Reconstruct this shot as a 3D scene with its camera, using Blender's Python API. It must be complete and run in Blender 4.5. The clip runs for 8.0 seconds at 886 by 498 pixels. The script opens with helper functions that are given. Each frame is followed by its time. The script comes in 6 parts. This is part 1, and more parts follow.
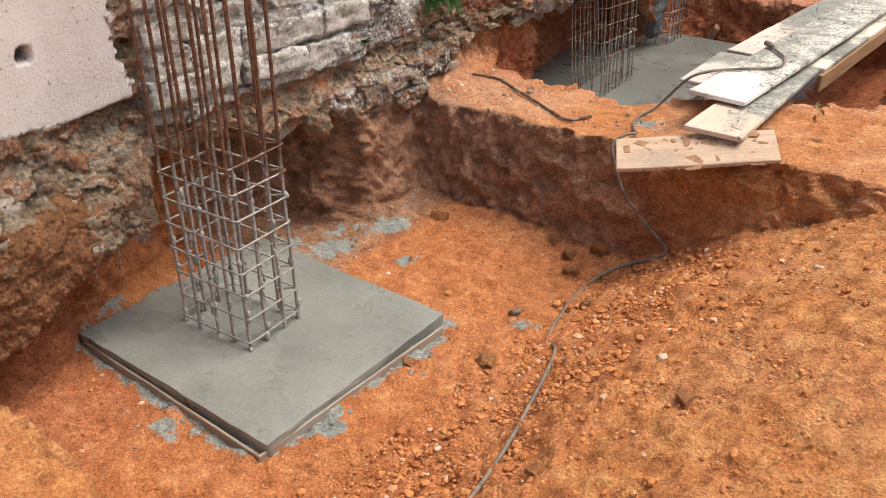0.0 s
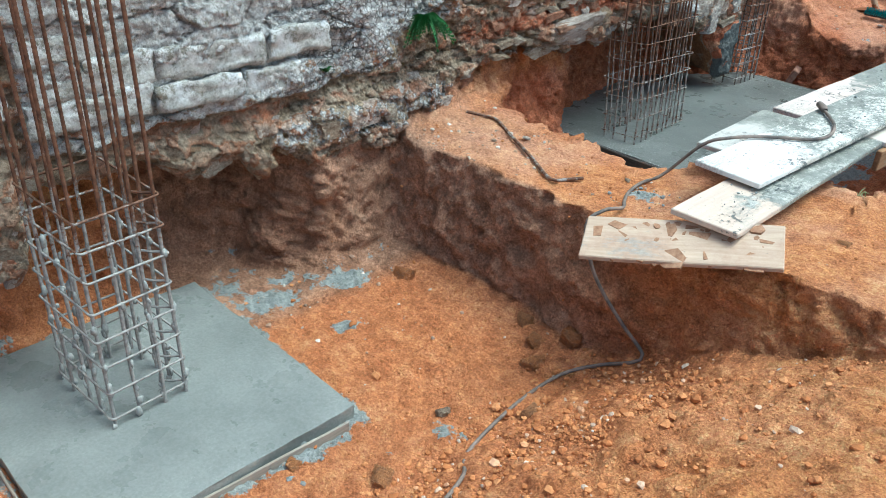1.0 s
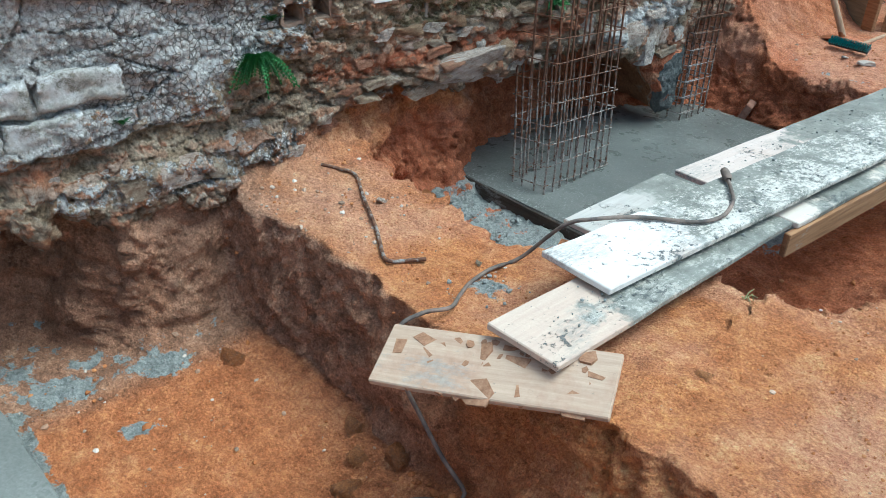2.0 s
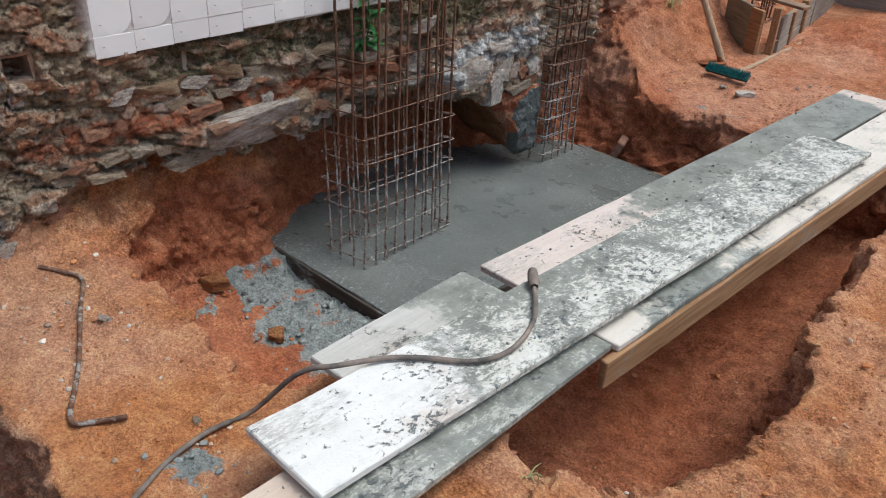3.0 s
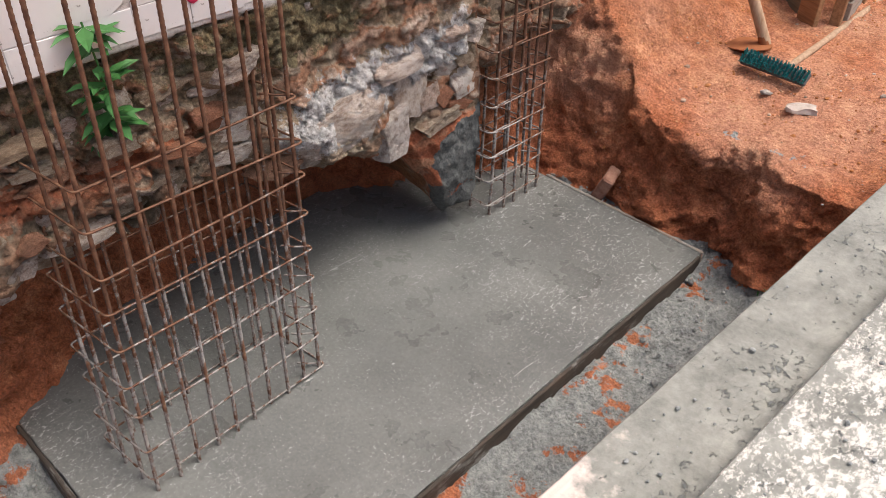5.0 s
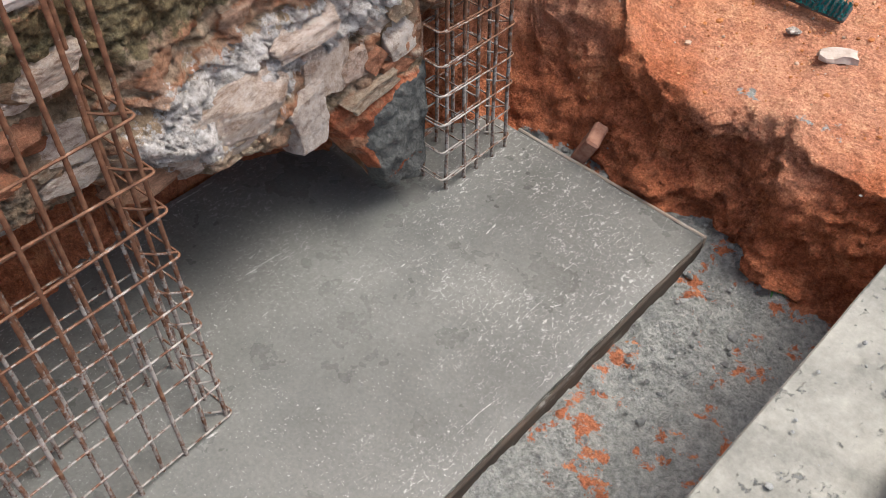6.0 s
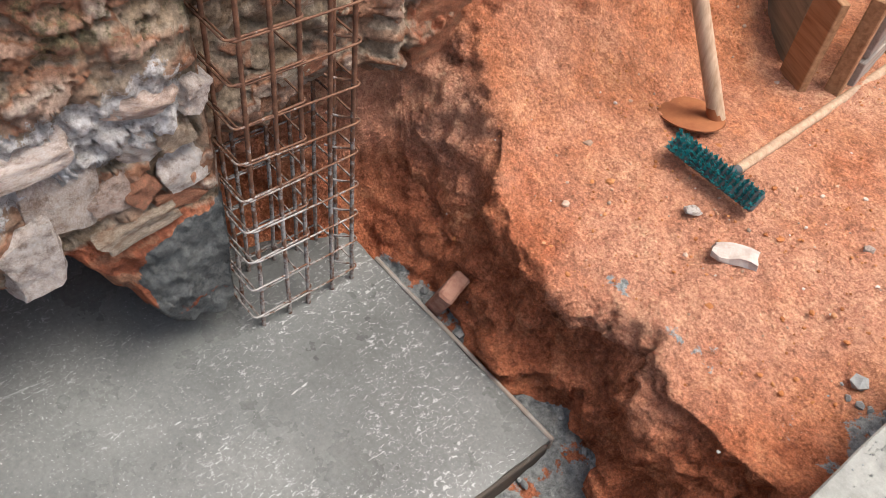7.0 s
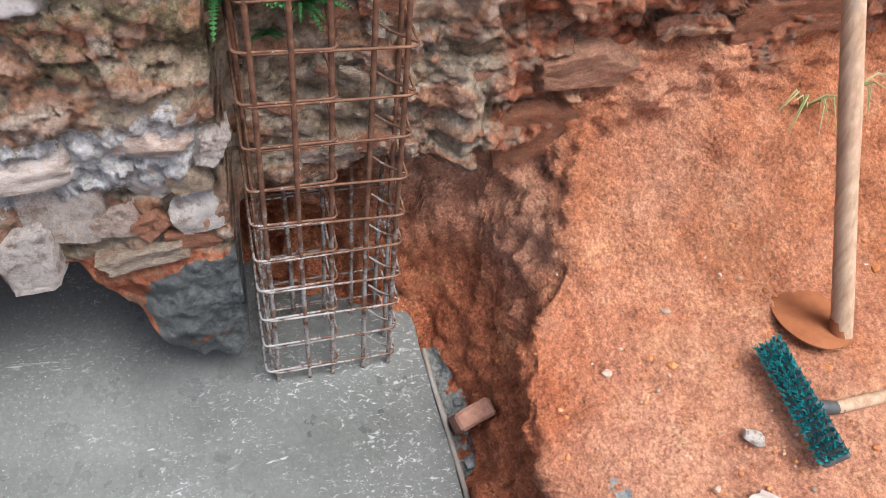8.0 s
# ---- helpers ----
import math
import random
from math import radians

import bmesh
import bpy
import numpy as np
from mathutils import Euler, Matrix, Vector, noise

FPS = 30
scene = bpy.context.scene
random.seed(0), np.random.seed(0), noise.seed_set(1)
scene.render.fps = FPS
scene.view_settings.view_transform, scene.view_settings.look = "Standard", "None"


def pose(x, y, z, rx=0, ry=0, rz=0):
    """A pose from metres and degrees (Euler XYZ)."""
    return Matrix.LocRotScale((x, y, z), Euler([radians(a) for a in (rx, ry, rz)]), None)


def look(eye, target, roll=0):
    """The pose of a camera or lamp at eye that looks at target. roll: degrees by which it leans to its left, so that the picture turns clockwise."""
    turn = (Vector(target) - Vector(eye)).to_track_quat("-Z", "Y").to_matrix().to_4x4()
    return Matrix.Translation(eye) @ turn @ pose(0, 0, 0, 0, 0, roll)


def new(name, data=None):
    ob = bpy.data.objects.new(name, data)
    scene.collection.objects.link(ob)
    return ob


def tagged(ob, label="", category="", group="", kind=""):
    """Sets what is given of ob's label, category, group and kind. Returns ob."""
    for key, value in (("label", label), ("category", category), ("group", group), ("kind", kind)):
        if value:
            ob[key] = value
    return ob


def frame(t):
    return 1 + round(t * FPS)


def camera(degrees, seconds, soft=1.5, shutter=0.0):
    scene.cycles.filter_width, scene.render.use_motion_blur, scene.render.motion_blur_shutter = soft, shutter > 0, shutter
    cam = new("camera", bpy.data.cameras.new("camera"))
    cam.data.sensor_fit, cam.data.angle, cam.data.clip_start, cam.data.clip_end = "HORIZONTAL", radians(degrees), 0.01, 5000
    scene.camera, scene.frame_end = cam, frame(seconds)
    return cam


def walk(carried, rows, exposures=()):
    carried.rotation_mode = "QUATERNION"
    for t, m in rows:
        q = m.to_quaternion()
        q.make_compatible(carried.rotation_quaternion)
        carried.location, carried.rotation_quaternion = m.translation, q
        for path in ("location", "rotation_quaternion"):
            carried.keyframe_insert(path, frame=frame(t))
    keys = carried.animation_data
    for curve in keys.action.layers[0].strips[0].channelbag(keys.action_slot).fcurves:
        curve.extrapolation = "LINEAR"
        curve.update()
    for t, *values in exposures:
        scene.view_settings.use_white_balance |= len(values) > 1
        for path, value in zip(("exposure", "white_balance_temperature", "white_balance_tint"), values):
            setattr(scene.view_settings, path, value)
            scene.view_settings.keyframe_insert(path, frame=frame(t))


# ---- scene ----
cam = camera(56.7, 8.0, 0.6)
PATH = [
    (0, (0.055, 0.059, 1.476), (-1.024, 1.426, 0.493), 0.3),
    (0.5, (0.12, 0.592, 1.487), (-1.107, 1.824, 0.497), 0.3),
    (1, (0.115, 1.133, 1.459), (-1.147, 2.33, 0.472), 2.1),
    (1.2, (0.13, 1.335, 1.48), (-1.149, 2.518, 0.497), 2.7),
    (2.3, (0.02, 2.615, 1.515), (-1.263, 3.778, 0.514), 2.7),
    (2.5, (-0.028, 2.841, 1.55), (-1.26, 4.063, 0.555), 3.5),
    (3, (-0.13, 3.392, 1.514), (-1.318, 4.654, 0.517), 2.9),
    (3.5, (-0.316, 3.936, 1.509), (-1.501, 5.2, 0.51), 2.9),
    (4, (-0.626, 4.407, 1.542), (-1.81, 5.671, 0.543), 2.6),
    (4.5, (-0.907, 4.881, 1.464), (-2.068, 6.115, 0.401), 2.1),
    (4.7, (-1.014, 5.021, 1.481), (-2.16, 6.213, 0.356), 2.0),
    (5.8, (-1.573, 5.808, 1.412), (-2.52, 6.747, -0.078), -1.1),
    (6, (-1.608, 5.935, 1.401), (-2.542, 6.878, -0.094), -0.3),
    (6.5, (-1.643, 6.385, 1.404), (-2.576, 7.339, -0.086), 2.6),
    (7, (-1.732, 6.791, 1.381), (-2.675, 7.737, -0.109), 8.2),
    (7.5, (-1.764, 7.138, 1.399), (-2.896, 7.842, -0.092), 8.1),
    (8, (-1.776, 7.432, 1.408), (-3.025, 7.869, -0.092), 7.1),
]
EXPOSURES = [(0, 0.24, 6750, 7), (0.4, 0.31, 6300, 6), (1, 0.34, 5100, -11), (2.5, -0.1, 5050, -8), (3.3, -0.27, 6050, 7), (4.5, 0.1, 6450, 13), (6, 0.5, 6350, 11), (7, 0.58, 6250, 11), (8, 0.67, 5850, 9)]
walk(cam, [(t, look(eye, target, roll)) for t, eye, target, roll in PATH], EXPOSURES)

# ---- daylight: bright cloud, a broad veiled sun ----
SUN_UP, SUN_ROUND = 67.0, 48.0   # degrees above the ground; from +y towards +x
world = bpy.data.worlds.new("sky")
scene.world = world
world.use_nodes = True
wt = world.node_tree
sky = wt.nodes.new("ShaderNodeTexSky")
sky.sky_type, sky.sun_disc = "NISHITA", False
sky.sun_elevation, sky.sun_rotation = radians(SUN_UP), radians(SUN_ROUND)
sky.air_density, sky.dust_density, sky.ozone_density = 1.0, 6.0, 0.6
wt.links.new(sky.outputs[0], wt.nodes["Background"].inputs[0])
wt.nodes["Background"].inputs[1].default_value = 0.172
sun = new("sun", bpy.data.lights.new("sun", "SUN"))
sun.data.energy, sun.data.angle, sun.data.color = 1.75, radians(34), (1.0, 0.95, 0.88)
a, e = radians(SUN_ROUND), radians(SUN_UP)
sun.matrix_world = look((20 * math.sin(a) * math.cos(e), 20 * math.cos(a) * math.cos(e), 20 * math.sin(e)), (0, 0, 0))


# ---- noise on arrays ----
def lattice(i, j, k, seed):
    h = (i * 374761393 + j * 668265263 + k * 2147483647 + seed * 1274126177) & 0xFFFFFFFF
    h = ((h ^ (h >> 13)) * 1274126177) & 0xFFFFFFFF
    h = ((h ^ (h >> 16)) * 2246822519) & 0xFFFFFFFF
    return ((h ^ (h >> 15)) & 0xFFFFFF) / float(0xFFFFFF)


def vnoise(x, y, z, seed=0):
    """Smooth noise, -1 to 1."""
    i, j, k = (np.floor(v).astype(np.int64) for v in (x, y, z))
    fx, fy, fz = x - i, y - j, z - k
    fx, fy, fz = (f * f * (3 - 2 * f) for f in (fx, fy, fz))
    out = 0
    for di in (0, 1):
        for dj in (0, 1):
            for dk in (0, 1):
                w = (fx if di else 1 - fx) * (fy if dj else 1 - fy) * (fz if dk else 1 - fz)
                out = out + w * lattice(i + di, j + dj, k + dk, seed)
    return out * 2 - 1


def fbm(x, y, z, freq, octaves=3, seed=0, gain=0.5):
    out, amp = 0, 1.0
    x, y, z = np.broadcast_arrays(np.asarray(x, float), np.asarray(y, float), np.asarray(z, float))
    for o in range(octaves):
        out = out + amp * vnoise(x * freq + 17.3 * o, y * freq + 5.1 * o, z * freq + 9.7 * o, seed + o)
        freq, amp = freq * 2.03, amp * gain
    return out


def cells(u, v, seed=0):
    """Cell noise in the plane: distance to the nearest and the second point, and the cell's own number 0 to 1."""
    i0, j0 = np.floor(u).astype(np.int64), np.floor(v).astype(np.int64)
    d1, d2, own = np.full(u.shape, 9.0), np.full(u.shape, 9.0), np.zeros(u.shape)
    for di in (-1, 0, 1):
        for dj in (-1, 0, 1):
            i, j = i0 + di, j0 + dj
            px = i + 0.15 + 0.7 * lattice(i, j, i * 0 + 3, seed)
            py = j + 0.15 + 0.7 * lattice(i, j, i * 0 + 7, seed)
            d = np.hypot(u - px, v - py)
            r = lattice(i, j, i * 0 + 11, seed)
            near = d < d1
            d2 = np.where(near, d1, np.minimum(d2, d))
            own = np.where(near, r, own)
            d1 = np.where(near, d, d1)
    return d1, d2, own


def sstep(a, b, x):
    t = np.clip((x - a) / (b - a), 0, 1)
    return t * t * (3 - 2 * t)


# ---- materials ----
class Nodes:
    """A short hand for node trees."""
    def __init__(self, name):
        self.mat = bpy.data.materials.new(name)
        self.mat.use_nodes = True
        self.tree = self.mat.node_tree
        self.bsdf = self.tree.nodes["Principled BSDF"]
        tc = self.tree.nodes.new("ShaderNodeTexCoord")
        self.at = tc.outputs["Object"]

    def put(self, socket, value):
        if isinstance(value, bpy.types.NodeSocket):
            self.tree.links.new(value, socket)
        elif isinstance(value, (tuple, list)):
            socket.default_value = (*value, 1.0) if len(value) == 3 and socket.type == "RGBA" else value
        else:
            socket.default_value = value

    def noise(self, scale, detail=4.0, rough=0.6, stretch=None, distort=0.0):
        n = self.tree.nodes.new("ShaderNodeTexNoise")
        vec = self.at
        if stretch:
            mp = self.tree.nodes.new("ShaderNodeMapping")
            self.tree.links.new(vec, mp.inputs[0])
            mp.inputs["Scale"].default_value = stretch
            vec = mp.outputs[0]
        self.tree.links.new(vec, n.inputs["Vector"])
        n.inputs["Scale"].default_value, n.inputs["Detail"].default_value = scale, detail
        n.inputs["Roughness"].default_value, n.inputs["Distortion"].default_value = rough, distort
        return n.outputs["Fac"]

    def voronoi(self, scale, feature="F1", out="Distance"):
        n = self.tree.nodes.new("ShaderNodeTexVoronoi")
        n.feature = feature
        self.tree.links.new(self.at, n.inputs["Vector"])
        n.inputs["Scale"].default_value = scale
        return n.outputs[out]

    def attr(self, name):
        n = self.tree.nodes.new("ShaderNodeAttribute")
        n.attribute_name = name
        return n.outputs["Fac"]

    def random(self):
        return self.tree.nodes.new("ShaderNodeObjectInfo").outputs["Random"]

    def island(self):
        return self.tree.nodes.new("ShaderNodeNewGeometry").outputs["Random Per Island"]

    def height(self):
        n = self.tree.nodes.new("ShaderNodeSeparateXYZ")
        g = self.tree.nodes.new("ShaderNodeNewGeometry")
        self.tree.links.new(g.outputs["Position"], n.inputs[0])
        return n.outputs["Z"]

    def ramp(self, fac, *stops):
        n = self.tree.nodes.new("ShaderNodeValToRGB")
        self.tree.links.new(fac, n.inputs[0])
        el = n.color_ramp.elements
        while len(el) < len(stops):
            el.new(0.5)
        for e_, (p, c) in zip(el, stops):
            e_.position = p
            e_.color = (*c, 1) if isinstance(c, tuple) else (c, c, c, 1)
        return n.outputs["Color"]

    def mix(self, fac, a_, b_, mode="MIX"):
        n = self.tree.nodes.new("ShaderNodeMix")
        n.data_type, n.blend_type = "RGBA", mode
        self.put(n.inputs[0], fac)
        self.put(n.inputs[6], a_)
        self.put(n.inputs[7], b_)
        return n.outputs[2]

    def math(self, op, a_, b_=0.0, clamp=False):
        n = self.tree.nodes.new("ShaderNodeMath")
        n.operation, n.use_clamp = op, clamp
        self.put(n.inputs[0], a_)
        self.put(n.inputs[1], b_)
        return n.outputs[0]

    def done(self, color, rough=0.9, bumps=(), metal=0.0, spec=0.3):
        self.put(self.bsdf.inputs["Base Color"], color)
        self.put(self.bsdf.inputs["Roughness"], rough)
        self.put(self.bsdf.inputs["Metallic"], metal)
        self.put(self.bsdf.inputs["Specular IOR Level"], spec)
        last = None
        for height, strength, dist in bumps:
            b = self.tree.nodes.new("ShaderNodeBump")
            self.put(b.inputs["Height"], height)
            b.inputs["Strength"].default_value, b.inputs["Distance"].default_value = strength, dist
            if last:
                self.tree.links.new(last, b.inputs["Normal"])
            last = b.outputs["Normal"]
        if last:
            self.tree.links.new(last, self.bsdf.inputs["Normal"])
        return self.mat


def soil_material():
    n = Nodes("red_soil")
    big, mid, fine = n.noise(1.6, 5), n.noise(9, 6, 0.65), n.noise(70, 5, 0.7)
    dry = n.ramp(mid, (0.3, (0.46, 0.165, 0.054)), (0.5, (0.63, 0.255, 0.088)), (0.68, (0.74, 0.355, 0.148)))
    deep = n.ramp(mid, (0.3, (0.35, 0.108, 0.048)), (0.55, (0.5, 0.172, 0.078)), (0.75, (0.63, 0.28, 0.14)))
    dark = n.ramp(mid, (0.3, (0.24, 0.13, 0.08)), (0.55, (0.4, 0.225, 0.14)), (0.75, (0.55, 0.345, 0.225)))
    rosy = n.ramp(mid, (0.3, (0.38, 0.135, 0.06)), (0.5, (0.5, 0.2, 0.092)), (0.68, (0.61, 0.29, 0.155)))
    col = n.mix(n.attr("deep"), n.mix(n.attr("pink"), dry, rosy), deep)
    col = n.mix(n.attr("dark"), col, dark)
    pale = n.math("MULTIPLY", n.attr("pale"), n.ramp(big, (0.42, 0.0), (0.6, 1.0)))
    col = n.mix(n.math("MULTIPLY", pale, 0.4), col, (0.74, 0.44, 0.3))
    col = n.mix(0.5, col, n.ramp(fine, (0.34, 0.16), (0.5, 0.53), (0.66, 0.88)), "OVERLAY")
    col = n.mix(0.42, col, n.ramp(n.noise(190, 4, 0.75), (0.34, 0.15), (0.5, 0.52), (0.66, 0.88)), "OVERLAY")
    col = n.mix(0.5, col, n.ramp(n.noise(13, 9, 0.82), (0.34, 0.22), (0.5, 0.5), (0.66, 0.78)), "OVERLAY")
    grit = n.ramp(n.voronoi(120), (0.1, 1.0), (0.2, 0.0))
    col = n.mix(n.math("MULTIPLY", grit, n.ramp(n.noise(40, 3), (0.55, 0.0), (0.65, 0.6))), col, (0.6, 0.42, 0.3))
    wet = n.math("ADD", n.attr("mortar"), n.math("MULTIPLY", n.math("SUBTRACT", n.noise(7, 8, 0.7), 0.5), 2.1))
    wet = n.ramp(wet, (0.47, 0.0), (0.53, 1.0))
    grey = n.ramp(n.noise(45, 7, 0.8), (0.34, (0.17, 0.183, 0.174)), (0.5, (0.34, 0.36, 0.342)), (0.66, (0.5, 0.52, 0.49)))
    col = n.mix(wet, col, grey)
    rough = n.mix(wet, (0.95, 0.95, 0.95), (0.5, 0.5, 0.5))
    return n.done(col, rough, [(n.noise(14, 9, 0.75), 0.8, 0.04), (n.noise(110, 5, 0.7), 0.85, 0.011), (n.voronoi(90), 0.45, 0.011)])


def clod_material():
    n = Nodes("soil_clods")
    r = n.island()
    col = n.ramp(r, (0.0, (0.34, 0.125, 0.045)), (0.5, (0.5, 0.2, 0.07)), (0.9, (0.6, 0.28, 0.115)), (1.0, (0.6, 0.47, 0.36)))
    col = n.mix(0.4, col, n.ramp(n.noise(60), (0.3, 0.3), (0.7, 0.7)), "OVERLAY")
    return n.done(col, 0.95, [(n.noise(90, 5), 0.5, 0.006)])


def masonry_material():
    n = Nodes("old_rubble_masonry")
    fine, mid = n.noise(75, 6, 0.7), n.noise(14, 6, 0.65)
    own = n.attr("stone")
    col = n.ramp(own, (0.0, (0.2, 0.145, 0.09)), (0.25, (0.36, 0.265, 0.17)), (0.5, (0.46, 0.37, 0.27)), (0.75, (0.42, 0.2, 0.11)), (1.0, (0.62, 0.53, 0.43)))
    col = n.mix(0.6, col, n.ramp(mid, (0.3, 0.28), (0.7, 0.72)), "OVERLAY")
    red = n.ramp(own, (0.0, (0.3, 0.085, 0.04)), (0.6, (0.5, 0.16, 0.075)), (1.0, (0.58, 0.34, 0.2)))
    col = n.mix(n.ramp(n.math("ADD", n.attr("red"), n.math("SUBTRACT", mid, 0.5)), (0.4, 0.0), (0.6, 0.95)), col, red)
    earth = n.ramp(mid, (0.3, (0.22, 0.09, 0.038)), (0.7, (0.4, 0.185, 0.08)))
    col = n.mix(n.ramp(n.math("ADD", n.attr("earth"), n.math("SUBTRACT", n.noise(8, 6), 0.5)), (0.45, 0.0), (0.6, 0.92)), col, earth)
    lime = n.ramp(n.noise(55, 7, 0.8), (0.34, (0.3, 0.28, 0.26)), (0.48, (0.64, 0.62, 0.59)), (0.62, (0.84, 0.83, 0.82)))
    gaps = n.ramp(n.math("SUBTRACT", n.voronoi(34, "DISTANCE_TO_EDGE"), n.math("MULTIPLY", n.math("SUBTRACT", n.noise(11, 6, 0.7), 0.5), 0.5)), (0.02, 0.75), (0.1, 0.0))
    lime = n.mix(n.math("MULTIPLY", gaps, n.attr("pebbly")), lime, (0.1, 0.092, 0.08))
    lime = n.mix(n.ramp(n.noise(7, 8, 0.78), (0.56, 0.0), (0.66, 0.55)), lime, (0.22, 0.2, 0.15))
    col = n.mix(n.ramp(n.math("ADD", n.attr("white"), n.math("MULTIPLY", n.math("SUBTRACT", n.noise(20, 7, 0.75), 0.5), 1.5)), (0.47, 0.0), (0.55, 0.95)), col, lime)
    moss_shade = n.ramp(fine, (0.3, (0.075, 0.072, 0.035)), (0.7, (0.26, 0.23, 0.12)))
    col = n.mix(n.ramp(n.math("ADD", n.attr("moss_shade"), n.math("MULTIPLY", n.math("SUBTRACT", n.noise(17, 7, 0.75), 0.5), 1.4)), (0.5, 0.0), (0.64, 0.85)), col, moss_shade)
    soot = n.ramp(n.noise(11, 8, 0.8), (0.56, 0.0), (0.68, 0.5))
    col = n.mix(n.math("MULTIPLY", soot, n.math("SUBTRACT", 1.0, n.attr("plaster"))), col, (0.07, 0.052, 0.038))
    plaster = n.ramp(n.noise(3.5, 7, 0.7), (0.3, (0.64, 0.62, 0.6)), (0.7, (0.8, 0.79, 0.79)))
    pits = n.ramp(n.noise(38, 4, 0.6), (0.64, 0.0), (0.7, 0.8))
    plaster = n.mix(pits, plaster, (0.3, 0.25, 0.2))
    col = n.mix(n.attr("plaster"), col, plaster)
    col = n.mix(n.math("SUBTRACT", 0.6, n.math("MULTIPLY", n.attr("plaster"), 0.45)), col, n.ramp(fine, (0.32, 0.15), (0.68, 0.85)), "OVERLAY")
    col = n.mix(n.ramp(n.math("ADD", n.attr("daub"), n.math("SUBTRACT", n.noise(20, 6), 0.5)), (0.45, 0.0), (0.55, 1.0)), col, n.ramp(fine, (0.3, (0.09, 0.097, 0.093)), (0.7, (0.21, 0.222, 0.212))))
    joint = n.math("MULTIPLY", n.attr("joint"), 0.6)
    col = n.mix(joint, col, (0.09, 0.065, 0.045))
    rough_part = n.math("SUBTRACT", 1.05, n.attr("plaster"))
    h1 = n.math("MULTIPLY", n.noise(30, 9, 0.75), rough_part)
    h2 = n.math("MULTIPLY", n.math("MULTIPLY", n.math("SUBTRACT", 1.0, n.voronoi(48)), n.attr("pebbly")), rough_part)
    return n.done(col, 0.93, [(h1, 1.0, 0.035), (h2, 0.8, 0.022), (fine, 0.9, 0.009)])


def rock_material(name, tones):
    n = Nodes(name)
    col = n.ramp(n.random(), *[(i / (len(tones) - 1), t) for i, t in enumerate(tones)])
    col = n.mix(0.75, col, n.ramp(n.noise(16, 8, 0.7), (0.28, 0.25), (0.72, 0.75)), "OVERLAY")
    dirt = n.ramp(n.noise(5, 7, 0.7), (0.46, 0.0), (0.66, 0.75))
    col = n.mix(dirt, col, (0.27, 0.15, 0.085))
    col = n.mix(0.5, col, n.ramp(n.noise(60, 5, 0.7), (0.32, 0.2), (0.68, 0.8)), "OVERLAY")
    return n.done(col, 0.92, [(n.noise(9, 9, 0.75), 0.9, 0.1), (n.noise(40, 6, 0.7), 0.6, 0.03)])


def concrete_material(name, specks, tone):
    """Fresh wet concrete: cloudy skin, sparkling white sand, trowel streaks along y."""
    n = Nodes(name)
    cloud, fine = n.noise(2.3, 6, 0.6), n.noise(85, 4)
    col = n.ramp(cloud, *[(p, tuple(tone * c_ for c_ in rgb)) for p, rgb in ((0.3, (0.185, 0.195, 0.182)), (0.5, (0.245, 0.257, 0.24)), (0.7, (0.31, 0.322, 0.3)))])
    col = n.mix(0.35, col, n.ramp(fine, (0.3, 0.3), (0.7, 0.7)), "OVERLAY")
    col = n.mix(n.ramp(n.noise(30, 6, 0.75), (0.64, 0.0), (0.74, 0.2)), col, tuple(tone * c_ for c_ in (0.1, 0.105, 0.1)))
    area = n.noise(2.6, 5, 0.65)
    patch = n.ramp(n.math("ADD", area, n.math("MULTIPLY", n.attr("rim"), 0.2)), (0.55, 0.0), (0.7, 1.0))
    dots = n.ramp(n.noise(62, 5, 0.7, (1.5, 0.8, 1.0), 0.7), (0.575, 0.0), (0.63, 0.9))
    spark = n.math("MULTIPLY", n.ramp(n.noise(135, 3, 0.6), (0.645, 0.0), (0.68, 1.0)), n.ramp(area, (0.38, 0.1), (0.55, 1.0)))
    line = n.ramp(n.noise(8, 3, 0.6, (3.2, 0.42, 1.0), 0.7), (0.69, 0.0), (0.71, 1.0))
    scratch = n.math("MULTIPLY", line, n.ramp(n.noise(55, 4, 0.7), (0.42, 0.0), (0.52, 1.0)))
    white = n.math("MULTIPLY", n.math("MAXIMUM", n.math("MAXIMUM", n.math("MULTIPLY", dots, patch), spark), scratch), specks)
    col = n.mix(white, col, (0.66, 0.67, 0.645))
    rough = n.ramp(n.noise(5, 5), (0.35, 0.24), (0.7, 0.46))
    return n.done(col, rough, [(n.noise(3.2, 4), 0.25, 0.03), (n.noise(28, 6, 0.6), 0.35, 0.01), (dots, 0.5 * specks + 0.04, 0.004)], spec=0.5)


def mortar_material():
    n = Nodes("wet_mortar")
    col = n.ramp(n.noise(25, 6), (0.3, (0.13, 0.14, 0.137)), (0.7, (0.34, 0.355, 0.335)))
    return n.done(col, 0.5, [(n.noise(60, 6), 0.6, 0.01)], spec=0.5)


